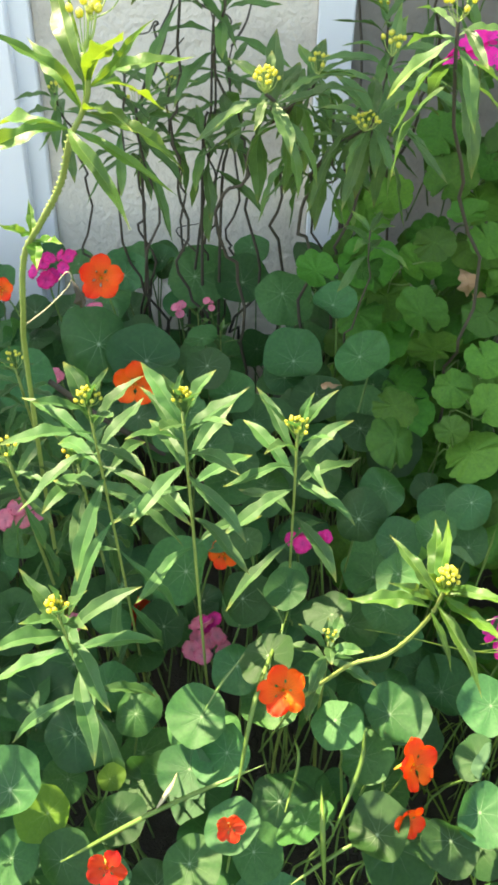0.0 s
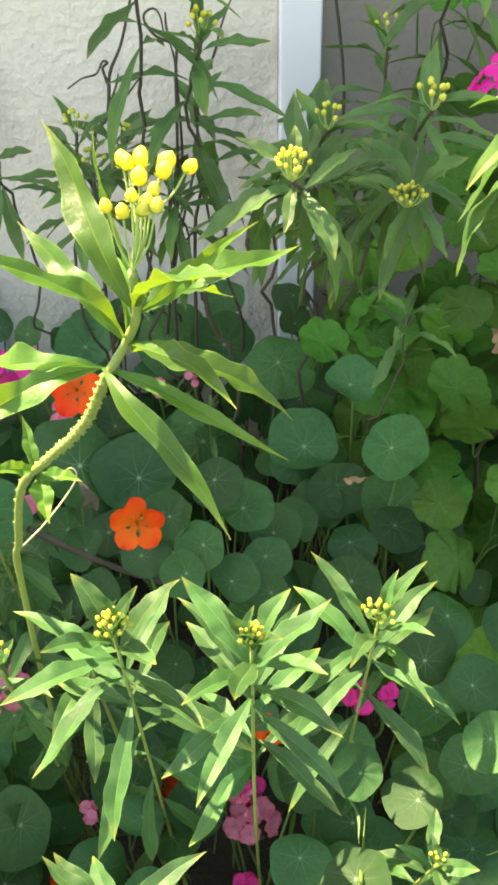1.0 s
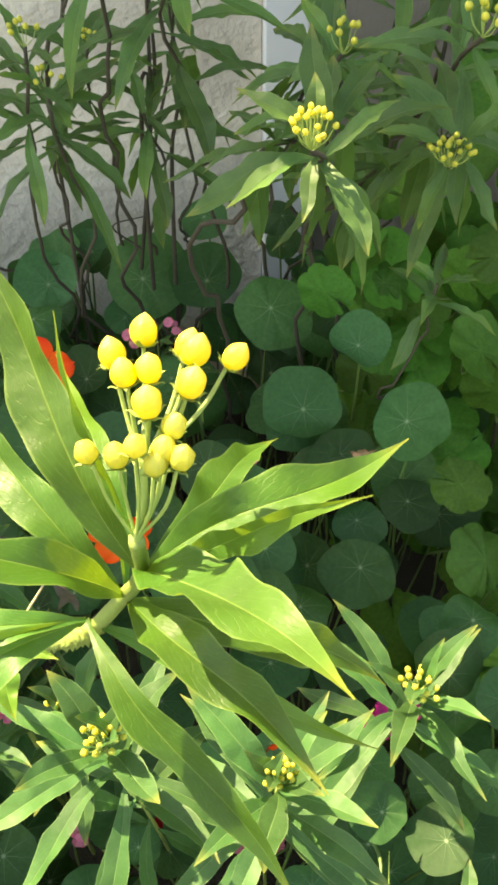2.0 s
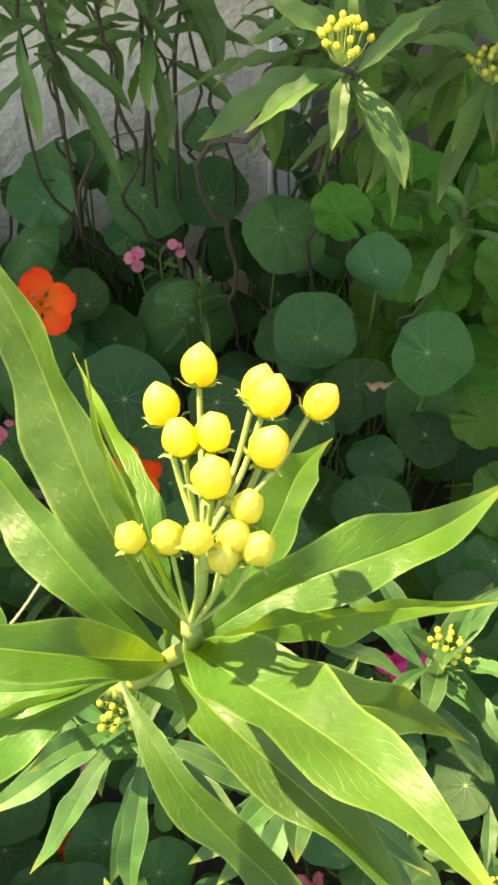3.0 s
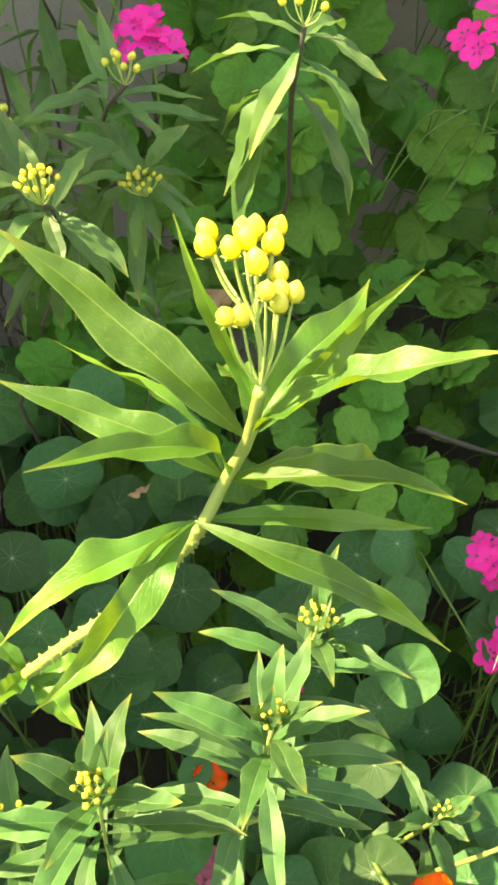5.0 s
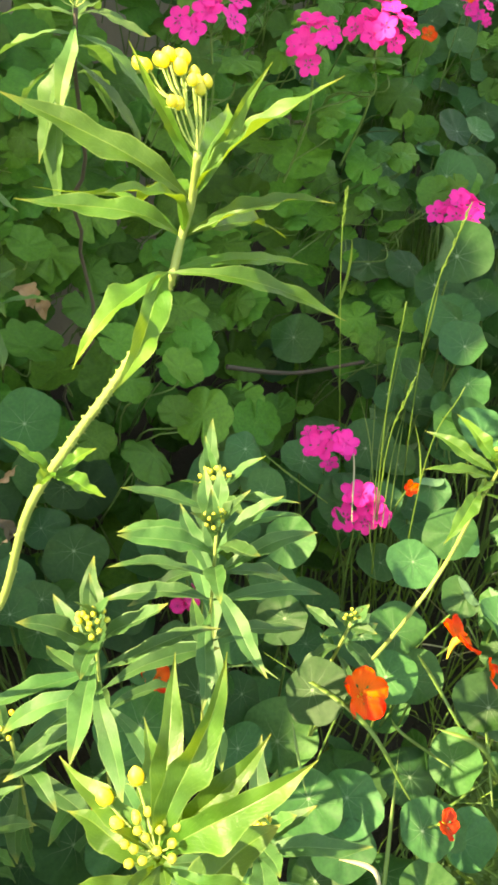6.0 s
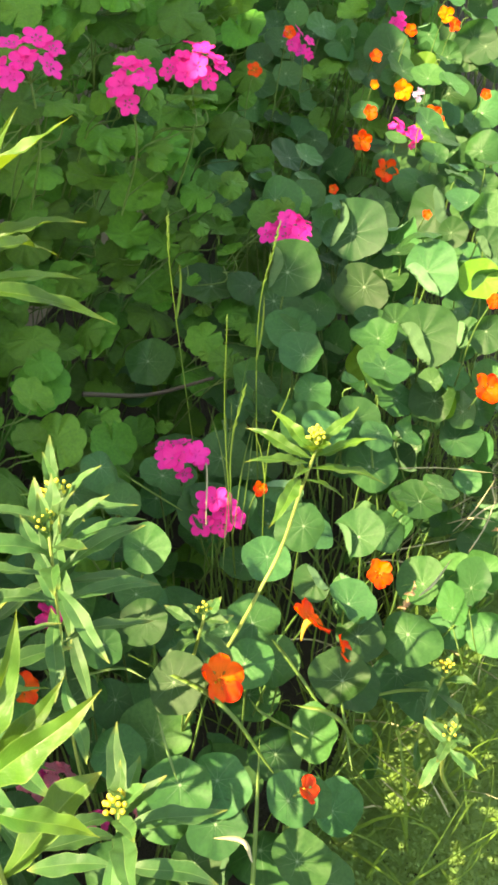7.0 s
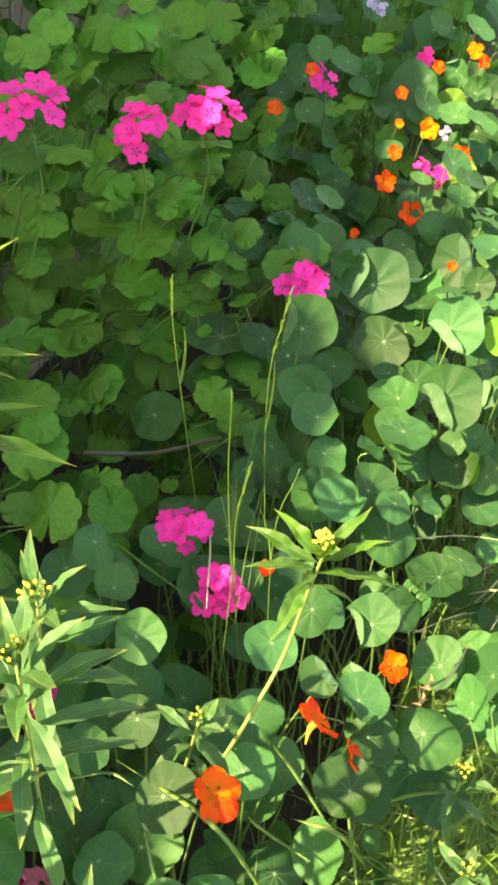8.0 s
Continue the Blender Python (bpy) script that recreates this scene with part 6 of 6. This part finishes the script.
flower_head(stock, (0.296, 1.062, 0.594), 0.011, (0, -0.6, 0.75), 4, 0.0092, FLORET_MAGENTA, "ruffled double flower")


# ---- grasses, ground cover, dry bits ----
def blade(bm, root, tip, width, bend):
    root, tip = Vector(root), Vector(tip)
    side = (tip - root).cross(Vector((rnd(-1, 1), rnd(-1, 1), 0.1))).normalized()
    rows = []
    for i in range(7):
        s = i / 6
        p = root.lerp(tip, s) + Vector(bend) * 4 * s * (1 - s)
        w = width * (1 - s ** 2.2) + 0.0002
        rows.append((bm.verts.new(p - side * w), bm.verts.new(p + Vector((0, 0, -w * 0.4))), bm.verts.new(p + side * w)))
    for a, b in zip(rows, rows[1:]):
        for j in range(2):
            bm.faces.new((a[j], a[j + 1], b[j + 1], b[j]))


def grass_stalk(root, knee, tip, label, ear=True):
    """A thin flowering grass stem with a slim ear of grain."""
    root, tip = Vector(root), Vector(tip)
    stalk = thing("grass_stalk", root, label, "grass", "flowering grass stems")
    run = smooth_path([Vector((0, 0, 0)), Vector(knee) - root, tip - root], 8)
    part("stem", tube(bmesh.new(), run, 0.0011, 0.0006, 5), M_GRASS, stalk)
    if ear:
        bm = bmesh.new()
        for i in range(12):
            p = run[-1].lerp(run[-6], i / 12)
            d = (run[-1] - run[-6]).normalized()
            out = Vector((math.cos(2.4 * i), math.sin(2.4 * i), 0)) * 0.0016
            tube(bm, [p + out * 0.3, p + out + d * 0.005, p + out * 1.1 + d * 0.011], 0.0011, 0.0003, 5)
        part("ear", bm, M_GRASS, stalk)
    bl = bmesh.new()
    k = run[len(run) // 2]
    blade(bl, k, k + Vector((rnd(-0.04, 0.04), rnd(-0.03, 0.03), 0.09)), 0.0022, (0.01, 0, 0))
    part("blade", bl, M_GRASS, stalk)


grass_stalk((0.672, 1.073, 0.0), (0.685, 1.054, 0.782), (0.691, 1.044, 0.937), "thin flowering grass stem standing among the geraniums", True)
grass_stalk((0.682, 0.986, 0.0), (0.705, 0.941, 0.715), (0.723, 0.896, 0.926), "thin flowering grass stem standing among the geraniums", True)
grass_stalk((0.537, 0.961, 0.0), (0.555, 0.931, 0.653), (0.567, 0.907, 0.887), "thin flowering grass stem standing among the geraniums", False)
grass_stalk((0.534, 0.960, 0.0), (0.553, 0.930, 0.602), (0.569, 0.897, 0.769), "thin flowering grass stem standing among the geraniums", True)
grass_stalk((0.528, 0.927, 0.0), (0.556, 0.876, 0.619), (0.572, 0.832, 0.784), "thin flowering grass stem standing among the geraniums", False)


def loose_blade(points, half, material, label):
    """One long grass blade or straw, creased along its middle."""
    p = smooth_path(points, 7)
    bm = bmesh.new()
    rows = []
    for i, q in enumerate(p):
        s = i / (len(p) - 1)
        d = (p[min(i + 1, len(p) - 1)] - p[max(i - 1, 0)]).normalized()
        side = d.cross(Vector((-0.2, -0.6, 0.75))).normalized()
        w = half * max(0.06, 1 - 0.95 * abs(2 * s - 0.9) ** 2.5)
        rows.append((bm.verts.new(q - side * w), bm.verts.new(q + Vector((0, 0, -0.5 * w))), bm.verts.new(q + side * w), bm.verts.new(q + Vector((0, 0, -0.7 * w)))))
    for a, b in zip(rows, rows[1:]):
        for j in range(4):
            bm.faces.new((a[j], a[(j + 1) % 4], b[(j + 1) % 4], b[j]))
    return tagged(new("fallen_grass", mesh_of("fallen_grass", bm, material)), label, "grass", "loose grass")


loose_blade([(-0.005, 0.691, 0.408), (0.117, 0.723, 0.485), (0.245, 0.764, 0.529)], 0.0029, M_GRASS, "long pale grass blade lying over nasturtium leaves")
loose_blade([(0.109, 0.722, 0.484), (0.122, 0.739, 0.497), (0.126, 0.786, 0.461)], 0.0028, M_STRAW, "short bleached grass blade among the leaves")
loose_blade([(0.304, 0.662, 0.448), (0.298, 0.691, 0.512), (0.298, 0.748, 0.506)], 0.0031, M_GRASS, "upright green grass blade among the leaves")
loose_blade([(0.201, 0.731, 0.515), (0.219, 0.800, 0.601), (0.254, 0.941, 0.581)], 0.0028, M_GRASS, "upright green grass blade among the leaves")
loose_blade([(0.256, 0.707, 0.516), (0.271, 0.773, 0.513), (0.263, 0.784, 0.552)], 0.0020, M_GRASS, "upright green grass blade among the leaves")
loose_blade([(0.266, 0.657, 0.454), (0.318, 0.684, 0.479), (0.357, 0.703, 0.484)], 0.0023, M_GRASS, "upright green grass blade among the leaves")
loose_blade([(0.493, 0.981, 0.591), (0.527, 1.063, 0.583), (0.548, 1.118, 0.585)], 0.0018, M_GRASS, "upright green grass blade among the leaves")
loose_blade([(0.389, 0.680, 0.422), (0.462, 0.638, 0.358), (0.552, 0.556, 0.265)], 0.0023, M_GRASS, "long pale grass blade lying over nasturtium leaves")
loose_blade([(0.345, 0.786, 0.563), (0.340, 0.758, 0.525), (0.299, 0.680, 0.461)], 0.0026, M_GRASS, "long pale grass blade lying over nasturtium leaves")
loose_blade([(0.396, 0.667, 0.272), (0.463, 0.632, 0.105), (0.485, 0.580, 0.026)], 0.0012, M_STRAW, "dry straw stalk lying over the bed's edge")
loose_blade([(0.432, 0.669, 0.139), (0.453, 0.590, 0.005), (0.439, 0.549, -0.014)], 0.0024, M_STRAW, "dry straw stalk lying over the bed's edge")
loose_blade([(0.487, 0.600, 0.047), (0.475, 0.587, 0.021), (0.443, 0.576, -0.005)], 0.0014, M_STRAW, "dry straw stalk lying over the bed's edge")
loose_blade([(0.288, 0.684, 0.452), (0.424, 0.667, 0.101), (0.440, 0.586, -0.006)], 0.0015, M_GRASS, "long pale grass blade lying over nasturtium leaves")
loose_blade([(0.823, 0.795, 0.430), (0.990, 0.715, 0.307), (1.025, 0.616, 0.288)], 0.0012, M_STRAW, "dry straw stalk lying over the bed's edge")
loose_blade([(0.554, 0.649, 0.457), (0.642, 0.644, 0.392), (0.798, 0.648, 0.281)], 0.0022, M_STRAW, "dry straw stalk lying over the bed's edge")
loose_blade([(0.933, 0.675, 0.201), (0.980, 0.644, 0.225), (1.022, 0.615, 0.283)], 0.0016, M_STRAW, "dry straw stalk lying over the bed's edge")
loose_blade([(0.336, 0.836, 0.679), (0.597, 0.969, 0.504), (1.006, 1.142, 0.556)], 0.0008, M_GRASS, "upright green grass blade among the leaves")
loose_blade([(0.492, 0.945, 0.572), (0.649, 1.024, 0.548), (0.677, 1.093, 0.514)], 0.0015, M_STRAW, "bleached bent grass stem over pink florets")
loose_blade([(0.212, 1.006, 0.554), (0.246, 0.954, 0.557), (0.244, 0.914, 0.555)], 0.0019, M_STALK, "thick pale trailing stem under the leaves")
loose_blade([(0.196, 0.871, 0.570), (0.174, 0.853, 0.545), (0.148, 0.828, 0.506)], 0.0018, M_STALK, "thick pale trailing stem under the leaves")
loose_blade([(0.319, 0.680, 0.438), (0.445, 0.655, 0.106), (0.447, 0.583, -0.015)], 0.0013, M_GRASS, "long thin grass blade bending over the clover")
loose_blade([(0.292, 0.686, 0.436), (0.358, 0.672, 0.226), (0.420, 0.645, 0.035)], 0.0013, M_GRASS, "long thin grass blade bending over the clover")
loose_blade([(0.310, 0.681, 0.443), (0.389, 0.673, 0.280), (0.454, 0.629, 0.051)], 0.0013, M_GRASS, "long thin grass blade bending over the clover")
loose_blade([(0.381, 0.679, 0.321), (0.489, 0.621, 0.103), (0.478, 0.532, 0.017)], 0.0014, M_GRASS, "long thin grass blade bending over the clover")
loose_blade([(0.546, 0.598, 0.424), (0.507, 0.571, 0.385), (0.572, 0.539, 0.081)], 0.0015, M_GRASS, "long thin grass blade bending over the clover")
loose_blade([(0.569, 0.580, 0.442), (0.530, 0.558, 0.399), (0.598, 0.532, 0.163)], 0.0015, M_GRASS, "long thin grass blade bending over the clover")
loose_blade([(0.935, 0.659, 0.204), (0.959, 0.630, 0.243), (1.004, 0.607, 0.229)], 0.0016, M_STRAW, "dry straw stalk lying over the bed's edge")
loose_blade([(0.826, 0.625, 0.273), (0.935, 0.615, 0.235), (1.015, 0.609, 0.248)], 0.0015, M_STRAW, "dry straw stalk lying over the bed's edge")
loose_blade([(0.952, 0.690, 0.200), (0.952, 0.639, 0.232), (0.939, 0.594, 0.245)], 0.0017, M_STRAW, "dry straw stalk lying over the bed's edge")
loose_blade([(0.669, 0.713, 0.414), (0.886, 0.696, 0.212), (0.918, 0.640, 0.213)], 0.0013, M_STRAW, "dry straw stalk lying over the bed's edge")
loose_blade([(0.496, 0.916, 0.567), (0.695, 0.997, 0.539), (0.948, 1.065, 0.571)], 0.0010, M_GRASS, "upright green grass blade among the leaves")
loose_blade([(0.485, 0.900, 0.572), (0.704, 0.978, 0.524), (0.996, 1.056, 0.475)], 0.0010, M_GRASS, "upright green grass blade among the leaves")
loose_blade([(0.523, 0.906, 0.553), (0.667, 0.959, 0.514), (0.847, 1.018, 0.519)], 0.0010, M_GRASS, "upright green grass blade among the leaves")
loose_blade([(0.555, 0.941, 0.531), (0.668, 1.003, 0.549), (0.756, 1.068, 0.579)], 0.0010, M_GRASS, "upright green grass blade among the leaves")


def grass_tuft(name, x0, x1, y0, y1, many, high, mat, label, lean=1.0, width=0.002):
    bm = bmesh.new()
    for _ in range(many):
        x, y = rnd(x0, x1), rnd(y0, y1)
        h = high * rnd(0.4, 1.0)
        blade(bm, (x, y, 0), (x + rnd(-0.5, 0.5) * h * lean, y + rnd(-0.5, 0.4) * h * lean, h * rnd(0.5, 1)), width * rnd(0.5, 1.2), (rnd(-0.02, 0.02), rnd(-0.02, 0.02), 0.15 * h))
    tagged(new(name, mesh_of(name, bm, mat)), label, "grass", kind="stuff")


grass_tuft("grass", 0.42, 0.85, 0.72, 1.15, 150, 0.34, M_GRASS, "thin green grass between the flowers")
grass_tuft("grass", -0.35, 0.4, 0.5, 0.8, 120, 0.34, M_GRASS, "thin green grass under the nasturtiums")
grass_tuft("grass", 0.9, 2.6, 0.55, 0.95, 220, 0.3, M_GRASS, "thin green grass under the nasturtiums")
grass_tuft("grass", 0.36, 0.80, 0.52, 0.74, 110, 0.36, M_GRASS, "long green grass leaning over the edge of the bed", 1.3, 0.0024)
grass_tuft("dry_grass", 0.40, 1.3, 0.50, 0.85, 60, 0.30, M_STRAW, "dry straw-coloured grass lying over the edge of the bed", 2.0, 0.0016)


def ground_cover():
    """A mat of small three-part leaves over the open soil."""
    verts, faces = [], []
    for i in range(84000):
        x, y = (random.gauss(0.68, 0.27), 0.77 - abs(random.gauss(0, 0.26))) if i < 66000 else (random.gauss(0.8, 1.1), 0.72 - abs(random.gauss(0, 0.7)))
        z = 0.010 + 0.03 * random.random() + 0.018 * noise.noise(Vector((x * 14, y * 14, 3)))
        r = rnd(0.003, 0.0075)
        spin = rnd(0, 6.28)
        for j in range(3):
            a = spin + 2.09 * j
            tilt = rnd(-0.3, 0.5)
            k = len(verts)
            for rr, da, dz in ((0.05, 0, 0), (0.75, -0.5, 0.15), (1.1, 0, 0.25), (0.75, 0.5, 0.15)):
                verts.append((x + r * rr * math.cos(a + da), y + r * rr * math.sin(a + da), z + r * (dz + tilt * rr)))
            faces.append((k, k + 1, k + 2, k + 3))
    me = bpy.data.meshes.new("ground_cover")
    me.from_pydata(verts, [], faces)
    me.materials.append(M_MOSS)
    tagged(new("ground_cover", me), "low mat of tiny yellow-green clover leaves on the soil", "ground cover", kind="stuff")


ground_cover()
